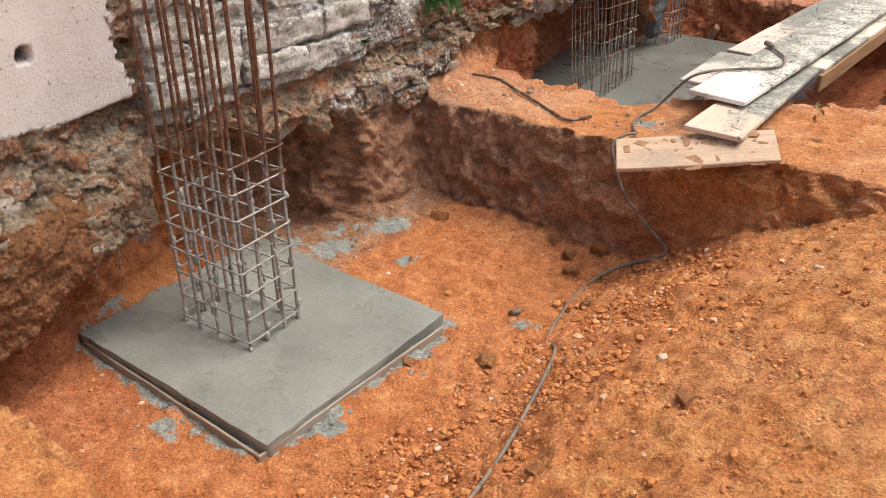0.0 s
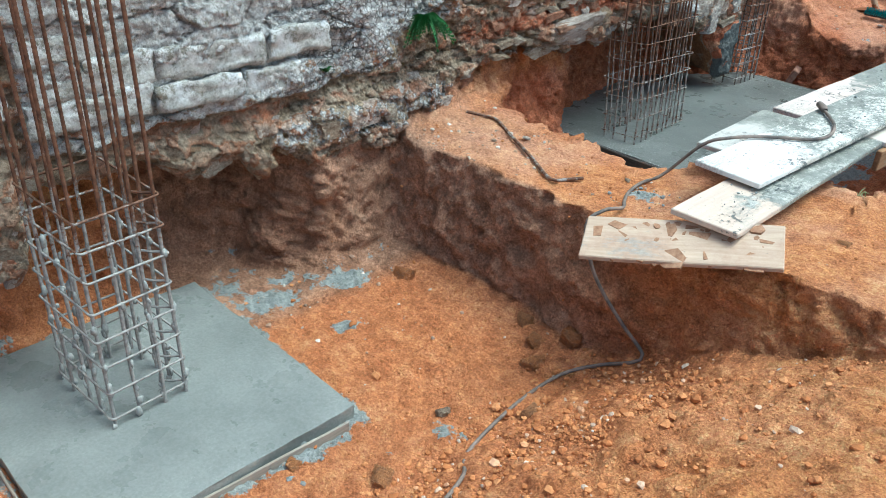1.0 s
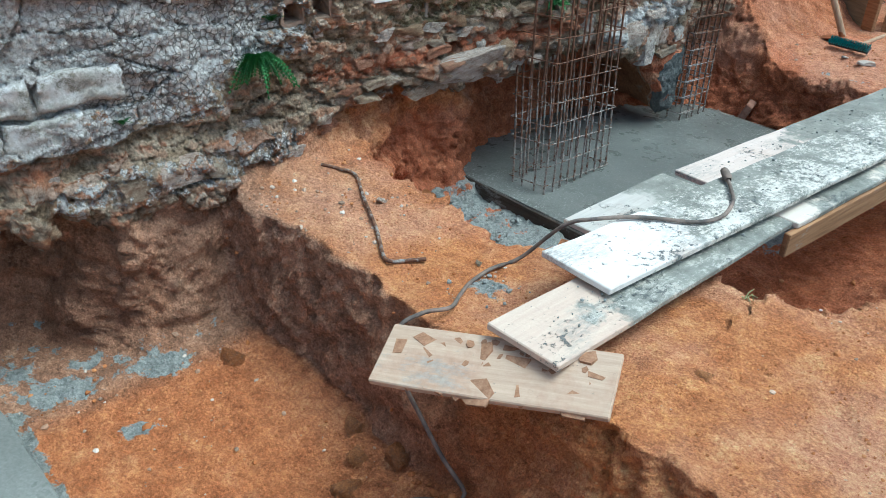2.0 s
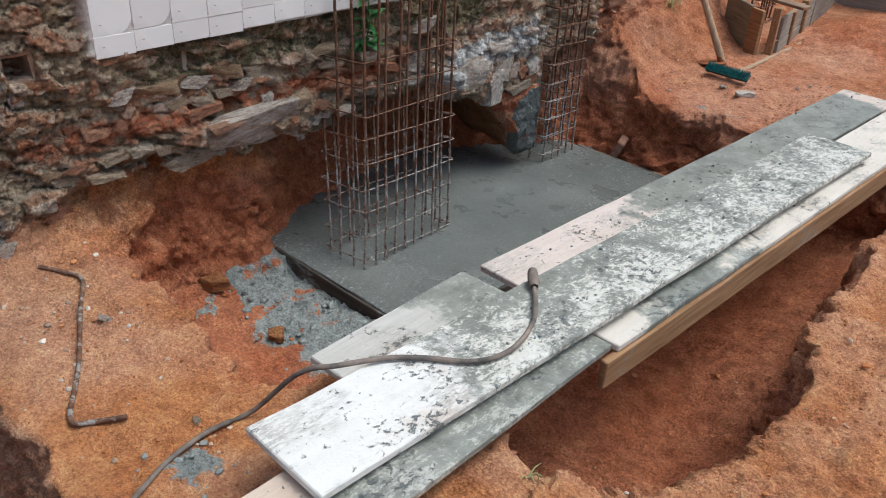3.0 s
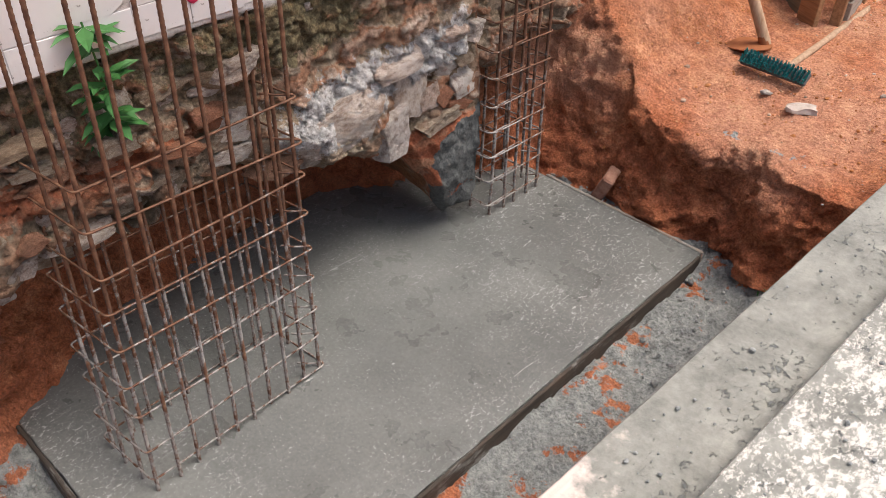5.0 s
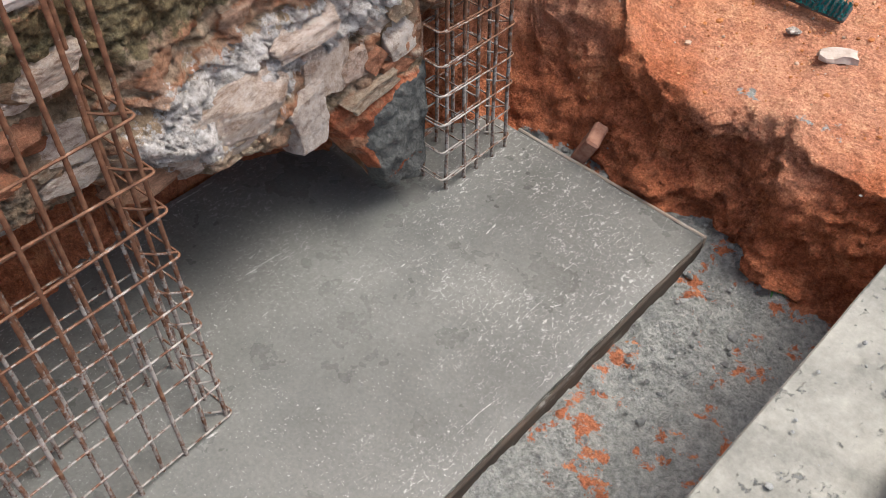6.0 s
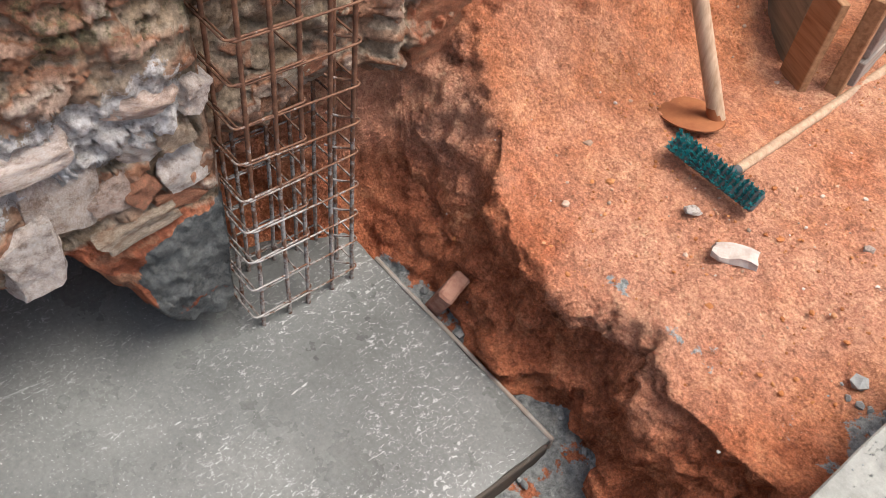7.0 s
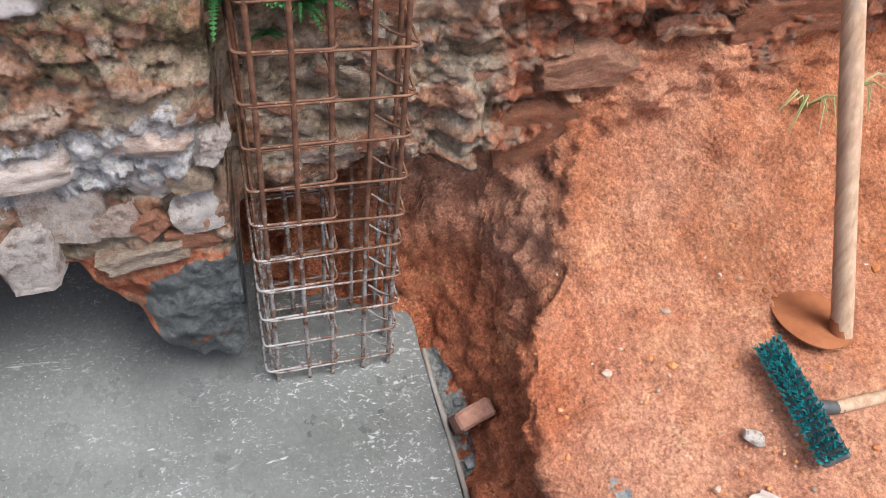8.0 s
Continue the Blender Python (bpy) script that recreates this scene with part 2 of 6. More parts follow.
def wood_material(name, dark_tone, light_tone, splash, grime, paper=0.0, along=(1.0, 0.06, 1.0)):
    """Board wood with grain along y, cement splashes and red mud; paper: how far a pale limed face covers it."""
    n = Nodes(name)
    grain = n.noise(55, 7, 0.65, along, 0.4)
    col = n.ramp(grain, (0.3, dark_tone), (0.7, light_tone))
    if paper:
        worn = n.ramp(n.noise(5, 7, 0.7), (0.3, 0.75 * paper), (0.62, paper))
        col = n.mix(worn, col, n.ramp(n.noise(24, 5), (0.3, (0.66, 0.62, 0.57)), (0.6, (0.8, 0.78, 0.74))))
    area = n.noise(2.2, 3, 0.5)
    mud = n.ramp(n.noise(3.4, 8, 0.7), (0.56 - 0.1 * grime, 0.0), (0.72, grime))
    col = n.mix(mud, col, n.ramp(n.noise(40), (0.3, (0.34, 0.19, 0.12)), (0.7, (0.5, 0.33, 0.23))))
    film = n.ramp(n.math("ADD", n.noise(17, 9, 0.78, (1.0, 0.4, 1.0)), n.math("MULTIPLY", n.math("SUBTRACT", area, 0.5), 0.9)), (0.66 - 0.22 * splash, 0.0), (0.76 - 0.18 * splash, min(1.0, 0.55 + splash * 0.4)))
    col = n.mix(film, col, n.ramp(n.noise(60, 5), (0.3, (0.24, 0.245, 0.23)), (0.7, (0.42, 0.42, 0.39))))
    crumb = n.ramp(n.noise(38, 7, 0.75, (1.0, 0.6, 1.0)), (0.66 - 0.12 * min(splash, 0.8), 0.0), (0.7 - 0.1 * min(splash, 0.8), 0.9))
    col = n.mix(crumb, col, (0.15, 0.155, 0.145))
    return n.done(col, 0.8, [(grain, 0.25, 0.004), (crumb, 0.5, 0.006), (n.noise(90, 4), 0.25, 0.004)])


def caked_plank_material(name, pale, wet_from, wet_to, speck):
    """A plank, pale where dry, under a film of wet cement between two places along it; speck: how far white flecks break the film."""
    n = Nodes(name)
    sep = n.tree.nodes.new("ShaderNodeSeparateXYZ")
    n.tree.links.new(n.at, sep.inputs[0])
    along = n.math("ADD", sep.outputs["Y"], n.math("MULTIPLY", n.math("SUBTRACT", n.noise(4, 6, 0.65), 0.5), 1.1))
    wet = n.math("MULTIPLY", n.ramp(n.math("SUBTRACT", along, wet_from - 0.5), (0.47, 0.0), (0.56, 1.0)), n.ramp(n.math("SUBTRACT", wet_to + 0.5, along), (0.46, 0.0), (0.56, 1.0)))
    grain = n.noise(60, 6, 0.65, (1.0, 0.06, 1.0), 0.4)
    dry = n.mix(0.4, n.mix(n.noise(5, 6, 0.7), tuple(0.8 * c_ for c_ in pale), pale), n.ramp(grain, (0.3, 0.35), (0.7, 0.62)), "OVERLAY")
    mud = n.ramp(n.noise(3.1, 8, 0.72), (0.55, 0.0), (0.7, 0.6))
    dry = n.mix(mud, dry, (0.55, 0.4, 0.3))
    smear = n.math("MULTIPLY", n.ramp(n.noise(3.6, 3, 0.5), (0.5, 0.0), (0.6, 1.0)), n.ramp(n.noise(70, 6, 0.8, (1.0, 0.3, 1.0)), (0.42, 0.0), (0.6, 0.8)))
    dry = n.mix(smear, dry, (0.36, 0.33, 0.29))
    grey = n.ramp(n.noise(9, 8, 0.75), (0.32, (0.15, 0.152, 0.132)), (0.5, (0.25, 0.252, 0.22)), (0.68, (0.35, 0.35, 0.305)))
    fleck = n.ramp(n.math("ADD", n.noise(60, 8, 0.82, (1.0, 0.6, 1.0)), n.math("MULTIPLY", n.math("ADD", n.math("SUBTRACT", n.noise(4.5, 6, 0.7), 0.5), n.math("MULTIPLY", sep.outputs["X"], 0.35)), 0.6)), (0.625 - 0.15 * speck, 0.0), (0.7 - 0.15 * speck, 0.9 * speck))
    grey = n.mix(fleck, grey, n.ramp(n.noise(30), (0.3, (0.62, 0.58, 0.5)), (0.7, (0.82, 0.79, 0.73))))
    col = n.mix(wet, dry, grey)
    crumb = n.ramp(n.math("ADD", n.noise(42, 7, 0.78, (1.0, 0.7, 1.0)), n.math("MULTIPLY", n.math("SUBTRACT", n.noise(3, 4, 0.6), 0.5), 0.5)), (0.6, 0.0), (0.64, 0.9))
    col = n.mix(crumb, col, (0.14, 0.15, 0.145))
    rough = n.mix(wet, (0.85, 0.85, 0.85), (0.55, 0.55, 0.55))
    return n.done(col, rough, [(grain, 0.2, 0.003), (crumb, 0.7, 0.008), (n.noise(70, 6, 0.75), 0.5, 0.006)])


def rebar_material(name, extra=0.05):
    n = Nodes(name)
    col = n.ramp(n.noise(30, 5), (0.3, (0.075, 0.036, 0.022)), (0.55, (0.17, 0.085, 0.05)), (0.75, (0.3, 0.17, 0.1)))
    low = n.ramp(n.math("SUBTRACT", 0.22, n.height()), (0.0, 0.0), (0.55, 1.0))
    mask = n.ramp(n.math("ADD", n.noise(24, 6, 0.75), n.math("MULTIPLY", low, 0.11 + extra)), (0.61, 0.0), (0.69, 0.85))
    col = n.mix(mask, col, n.ramp(n.noise(50), (0.3, (0.24, 0.24, 0.225)), (0.7, (0.47, 0.46, 0.43))))
    return n.done(col, 0.7, [(n.noise(120, 4), 0.4, 0.003)], metal=0.15)


def leaf_material(name, low, high):
    n = Nodes(name)
    col = n.mix(n.island(), low, high)
    n.bsdf.inputs["Subsurface Weight"].default_value = 0.0
    return n.done(col, 0.5, [(n.noise(60), 0.2, 0.003)])


def plain(name, low, high, scale=20, rough=0.6, metal=0.0, bump=0.3):
    n = Nodes(name)
    col = n.ramp(n.noise(scale, 6, 0.65), (0.3, low), (0.7, high))
    return n.done(col, rough, [(n.noise(scale * 3, 5), bump, 0.004)], metal=metal)


def limewash_material():
    n = Nodes("flaking_limewash")
    col = n.ramp(n.noise(6, 8, 0.72), (0.36, (0.3, 0.285, 0.25)), (0.47, (0.5, 0.485, 0.445)), (0.6, (0.71, 0.7, 0.685)))
    low = n.ramp(n.noise(14, 8, 0.8), (0.5, 0.0), (0.6, 0.85))
    col = n.mix(low, col, n.ramp(n.noise(50, 5), (0.3, (0.1, 0.092, 0.06)), (0.7, (0.27, 0.235, 0.17))))
    col = n.mix(0.5, col, n.ramp(n.noise(80, 6, 0.75), (0.32, 0.2), (0.68, 0.8)), "OVERLAY")
    return n.done(col, 0.92, [(n.noise(16, 8, 0.75), 0.8, 0.03), (n.noise(80, 5, 0.7), 0.7, 0.008)])


def tile_material():
    n = Nodes("glazed_white_tile")
    col = n.ramp(n.random(), (0.0, (0.7, 0.68, 0.67)), (1.0, (0.8, 0.79, 0.78)))
    col = n.mix(n.ramp(n.noise(5, 7, 0.7), (0.52, 0.0), (0.75, 0.5)), col, (0.52, 0.48, 0.45))
    col = n.mix(n.ramp(n.noise(38, 4, 0.5), (0.67, 0.0), (0.7, 0.85)), col, (0.26, 0.24, 0.22))
    return n.done(col, 0.45, [(n.noise(9, 3), 0.08, 0.01)])


SOIL, CLOD, MASONRY = soil_material(), clod_material(), masonry_material()
PALE_ROCK = rock_material("pale_mortar_rock", [(0.66, 0.55, 0.46), (0.8, 0.73, 0.66), (0.7, 0.54, 0.44)])
RED_ROCK = rock_material("red_laterite_rock", [(0.42, 0.17, 0.09), (0.54, 0.26, 0.16), (0.5, 0.3, 0.2)])
CLAY_ROCK = rock_material("crumbling_clay", [(0.46, 0.18, 0.065), (0.58, 0.25, 0.095), (0.54, 0.26, 0.12)])
GREY_ROCK = rock_material("grey_stone", [(0.42, 0.33, 0.24), (0.54, 0.46, 0.36), (0.48, 0.33, 0.2)])
SLAB_A, SLAB_B = concrete_material("fresh_smooth_concrete", 0.1, 0.88), concrete_material("fresh_flecked_concrete", 0.58, 0.6)
MORTAR = mortar_material()
REBAR, REBAR_GREY = rebar_material("rusty_steel_bar", 0.06), rebar_material("cement_coated_bar", 0.36)
FORM_WOOD = wood_material("rough_form_wood", (0.16, 0.095, 0.055), (0.36, 0.25, 0.165), 0.2, 0.3)
DARK_WOOD = wood_material("dark_form_wood", (0.03, 0.024, 0.02), (0.09, 0.075, 0.06), 0.25, 0.1)
EDGE_WOOD = wood_material("yellow_beam_wood", (0.2, 0.1, 0.045), (0.42, 0.24, 0.12), 0.0, 0.25)
LIMED_WOOD = caked_plank_material("limed_plank", (0.86, 0.83, 0.78), -1.05, 3.0, 0.95)
GREY_WOOD = caked_plank_material("cement_grey_plank", (0.72, 0.61, 0.54), -0.78, 1.5, 0.1)
DRY_WOOD = caked_plank_material("pale_dusty_plank", (0.6, 0.57, 0.52), 0.05, 2.0, 0.5)
MUDDY_WOOD = caked_plank_material("cement_caked_plank", (0.7, 0.56, 0.45), -0.4, 0.9, 0.55)
DUSTY_WOOD = caked_plank_material("dusty_outer_plank", (0.78, 0.7, 0.61), -1.5, -0.75, 0.4)
PALE_WOOD = wood_material("bare_pine_board", (0.4, 0.26, 0.16), (0.58, 0.43, 0.3), 0.1, 0.95, 0.14)
FORM_GREY = wood_material("weathered_form_board", (0.2, 0.17, 0.14), (0.4, 0.35, 0.29), 0.35, 0.25)
FORM_GREEN = wood_material("mouldy_form_board", (0.13, 0.13, 0.09), (0.27, 0.25, 0.18), 0.3, 0.3)
def pebble_material():
    n = Nodes("mixed_pebbles")
    col = n.ramp(n.island(), (0.0, (0.3, 0.22, 0.16)), (0.4, (0.45, 0.28, 0.18)), (0.7, (0.52, 0.42, 0.33)), (1.0, (0.7, 0.62, 0.54)))
    return n.done(n.mix(0.5, col, n.ramp(n.noise(60, 6), (0.3, 0.3), (0.7, 0.7)), "OVERLAY"), 0.9, [(n.noise(90, 5), 0.5, 0.006)])


PEBBLE = pebble_material()
TILE = tile_material()
PATCH = plain("grey_tile_bed", (0.26, 0.24, 0.22), (0.42, 0.4, 0.37), 25, 0.9)
RUBBER = plain("dusty_black_rubber", (0.08, 0.072, 0.066), (0.3, 0.23, 0.185), 14, 0.65)
TEAL = plain("teal_plastic_bristle", (0.01, 0.17, 0.18), (0.05, 0.42, 0.42), 60, 0.45, 0.0, 0.0)
BLACK = plain("black_plastic", (0.03, 0.04, 0.045), (0.1, 0.1, 0.095), 20, 0.5)
HANDLE = wood_material("worn_pole_wood", (0.3, 0.19, 0.11), (0.55, 0.4, 0.27), 0.0, 0.35, 0.0, (1.0, 1.0, 0.07))
RUST = plain("rust_and_soil_steel", (0.22, 0.075, 0.03), (0.38, 0.15, 0.06), 9, 0.85, 0.1)
MUDCAKE = plain("dried_mud", (0.24, 0.12, 0.065), (0.47, 0.28, 0.17), 38, 0.95, 0.0, 0.9)
FERN = leaf_material("fern_green", (0.025, 0.1, 0.025), (0.09, 0.26, 0.07))
GRASS = leaf_material("dry_grass", (0.2, 0.24, 0.07), (0.42, 0.4, 0.2))
BRICK = plain("broken_red_brick", (0.24, 0.1, 0.065), (0.46, 0.27, 0.19), 26, 0.95, 0.0, 0.8)
WHITEWASH = plain("old_white_plaster", (0.34, 0.28, 0.23), (0.56, 0.5, 0.44), 20, 0.9)
OLD_BRICK = plain("old_clay_brick", (0.26, 0.17, 0.12), (0.42, 0.33, 0.25), 22, 0.95, 0.0, 0.8)
LIMEWASH = limewash_material()
CRUST = plain("crusted_cement", (0.2, 0.205, 0.19), (0.46, 0.46, 0.43), 35, 0.9, 0.0, 0.6)
PINK = plain("red_paint_mark", (0.5, 0.02, 0.08), (0.62, 0.04, 0.12), 30, 0.8)


# ---- mesh helpers ----
def as_mesh(name, verts, faces, mat, smooth=True, attrs=None):
    me = bpy.data.meshes.new(name)
    verts, faces = np.asarray(verts, np.float32), np.asarray(faces, np.int32)
    me.vertices.add(len(verts))
    me.vertices.foreach_set("co", verts.ravel())
    k = faces.shape[1]
    me.loops.add(faces.size)
    me.loops.foreach_set("vertex_index", faces.ravel())
    me.polygons.add(len(faces))
    me.polygons.foreach_set("loop_start", np.arange(0, faces.size, k, dtype=np.int32))
    me.polygons.foreach_set("use_smooth", np.full(len(faces), smooth))
    me.update(calc_edges=True)
    for key, values in (attrs or {}).items():
        me.attributes.new(key, "FLOAT", "POINT").data.foreach_set("value", np.asarray(values, np.float32).ravel())
    me.materials.append(mat)
    return me


def grid_faces(rows, cols, flip=False):
    i = np.arange(rows * cols).reshape(rows, cols)
    q = np.stack([i[:-1, :-1], i[:-1, 1:], i[1:, 1:], i[1:, :-1]], -1).reshape(-1, 4)
    return q[:, ::-1] if flip else q


def bm_mesh(name, bm, mat, smooth=False):
    me = bpy.data.meshes.new(name)
    bmesh.ops.recalc_face_normals(bm, faces=bm.faces)
    bm.to_mesh(me)
    bm.free()
    me.materials.append(mat)
    if smooth:
        me.polygons.foreach_set("use_smooth", np.full(len(me.polygons), True))
    return me


def part(name, me, parent, m=None, label=""):
    ob = new(name, me)
    ob.parent = parent
    if m is not None:
        ob.matrix_basis = m
    return tagged(ob, label)


def thing(name, label, category, m=None, group="", me=None):
    ob = new(name, me)
    if m is not None:
        ob.matrix_basis = m
    return tagged(ob, label, category, group)


def box_mesh(name, sx, sy, sz, mat, bevel=0.004, wear=0.0, cuts=0, seed=0):
    """A board or block, its base at z 0, centred in x and y, with broken edges and a little warp."""
    bm = bmesh.new()
    bmesh.ops.create_cube(bm, size=1.0)
    bmesh.ops.scale(bm, vec=(sx, sy, sz), verts=bm.verts)
    bmesh.ops.translate(bm, vec=(0, 0, sz / 2), verts=bm.verts)
    if cuts:
        for ax, size in ((0, sx), (1, sy)):
            c = max(1, min(40, int(size * cuts)))
            for k in range(1, c):
                co = [0, 0, 0]
                co[ax] = -size / 2 + size * k / c
                no = [0, 0, 0]
                no[ax] = 1
                bmesh.ops.bisect_plane(bm, geom=bm.verts[:] + bm.edges[:] + bm.faces[:], plane_co=co, plane_no=no)
    if bevel:
        sharp = [e_ for e_ in bm.edges if len(e_.link_faces) == 2 and e_.calc_face_angle(0) > 0.5]
        bmesh.ops.bevel(bm, geom=sharp, offset=bevel, segments=1, affect="EDGES")
    if wear:
        for v in bm.verts:
            p = v.co * 5 + Vector((seed * 7.1, seed * 3.3, 0))
            v.co += Vector(noise.noise_vector(p)) * wear
    return bm_mesh(name, bm, mat)


def smooth_line(points, step=0.02):
    """A Catmull-Rom line through the points, evenly stepped."""
    p = np.array([points[0], *points, points[-1]], float)
    out = []
    for a_, b_, c_, d_ in zip(p, p[1:], p[2:], p[3:]):
        n_ = max(2, int(np.linalg.norm(c_ - b_) / step))
        for t in np.arange(n_) / n_:
            out.append(0.5 * (2 * b_ + (c_ - a_) * t + (2 * a_ - 5 * b_ + 4 * c_ - d_) * t * t + (3 * b_ - a_ - 3 * c_ + d_) * t ** 3))
    out.append(p[-1])
    return np.array(out)


def tube(points, radii, sides=6, closed=False):
    """Vertices and faces of a tube along a line."""
    p = np.asarray(points, float)
    radii = np.broadcast_to(np.asarray(radii, float), (len(p),))
    d = np.roll(p, -1, 0) - np.roll(p, 1, 0) if closed else np.gradient(p, axis=0)
    d /= np.linalg.norm(d, axis=1)[:, None] + 1e-9
    up = np.array([0.0, 0.0, 1.0]) if abs(d[:, 2]).max() < 0.8 else np.array([0.31, 0.95, 0.05])
    s = np.cross(d, up)
    s /= np.linalg.norm(s, axis=1)[:, None] + 1e-9
    t = np.cross(s, d)
    a_ = np.arange(sides) * 2 * np.pi / sides
    v = p[:, None] + radii[:, None, None] * (np.cos(a_)[None, :, None] * s[:, None] + np.sin(a_)[None, :, None] * t[:, None])
    n_ = len(p)
    i = np.arange(n_ * sides).reshape(n_, sides)
    j = np.roll(i, -1, 1)
    if closed:
        f = np.stack([i, j, np.roll(j, -1, 0), np.roll(i, -1, 0)], -1).reshape(-1, 4)
    else:
        f = np.stack([i[:-1], j[:-1], j[1:], i[1:]], -1).reshape(-1, 4)
    return v.reshape(-1, 3), f


def tubes_mesh(name, lines, mat, sides=6, closed=False):
    vs, fs, at = [], [], 0
    for pts, r in lines:
        v, f = tube(pts, r, sides, closed)
        vs.append(v)
        fs.append(f + at)
        at += len(v)
    return as_mesh(name, np.concatenate(vs), np.concatenate(fs), mat)


def rock_mesh(name, seed, mat, flat=0.6, cuts=7):
    """An angular stone about 1 across: a block cut by planes and roughened."""
    r = random.Random(seed)
    bm = bmesh.new()
    bmesh.ops.create_cube(bm, size=0.92)
    bmesh.ops.subdivide_edges(bm, edges=bm.edges[:], cuts=9, use_grid_fill=True)
    planes = []
    for _ in range(cuts):
        d = Vector((r.gauss(0, 1), r.gauss(0, 1), r.gauss(0, 0.45))).normalized()
        planes.append((d, r.uniform(0.3, 0.47)))
    for v in bm.verts:
        for d, k0 in planes:
            k = v.co.dot(d)
            if k > k0:
                v.co -= d * (k - k0)
        v.co += Vector(noise.noise_vector(v.co * 2.4 + Vector((seed, 0, 0)))) * 0.07
        v.co += Vector(noise.noise_vector(v.co * 9 + Vector((seed, 5, 0)))) * 0.028
        v.co.z *= flat
    return bm_mesh(name, bm, mat)


# ---- the dug ground ----
def bank_back(y):
    return np.interp(y, [0.5, 1.2, 1.8, 2.0, 2.5, 2.95, 3.12, 3.3, 3.5, 3.8, 4.5, 4.9, 5.4, 5.8, 6.5, 7.0, 7.3, 7.6, 7.95, 8.2, 8.7, 9.5, 12],
                     [-3.3, -3.35, -3.45, -3.6, -3.62, -3.6, -3.36, -3.12, -3.08, -3.1, -3.22, -3.3, -3.32, -3.64, -3.86, -3.84, -3.62, -3.45, -3.3, -3.22, -3.2, -3.3, -3.5])


def wander(v, seed):
    return 0.05 * fbm(v, seed, 0, 2.2, 3, seed) + 0.022 * fbm(v, seed, 0, 9, 2, seed + 1)


def ridge_edge(x):
    return np.interp(x, [-3.1, -2.7, -2.2, -1.7, -1.2, -0.85], [3.77, 3.8, 3.86, 3.8, 3.78, 3.75]) + 0.7 * wander(x, 11)


def pit_start(x):
    return np.interp(x, [-3.3, -2.97, -2.43, -2.05, -1.85, -1.7, -1.3, -1.02, -0.8], [4.6, 4.56, 4.47, 4.43, 4.5, 4.72, 4.85, 4.76, 4.78]) + 0.6 * wander(x, 13)


def pit_end(x):
    return np.interp(x, [-3.3, -2.92, -2.6, -2.35, -2.2, -2.1, -1.86, -1.5, -1.0], [8.07, 8.05, 7.945, 8.04, 8.03, 7.92, 7.94, 7.97, 8.0]) + 0.4 * wander(x, 15) * sstep(-3.0, -2.5, x)


def pit_side(y):
    return np.interp(y, [4.6, 4.95, 5.2, 5.66, 6.0, 6.3, 6.6, 7.2, 8.0], [-0.95, -0.8, -0.73, -0.73, -0.8, -0.87, -0.89, -0.95, -1.0]) + 0.7 * wander(y, 17)


def bank_edge(y):
    return bank_back(y) + 0.6 * wander(y, 19) * sstep(8.1, 7.7, y)


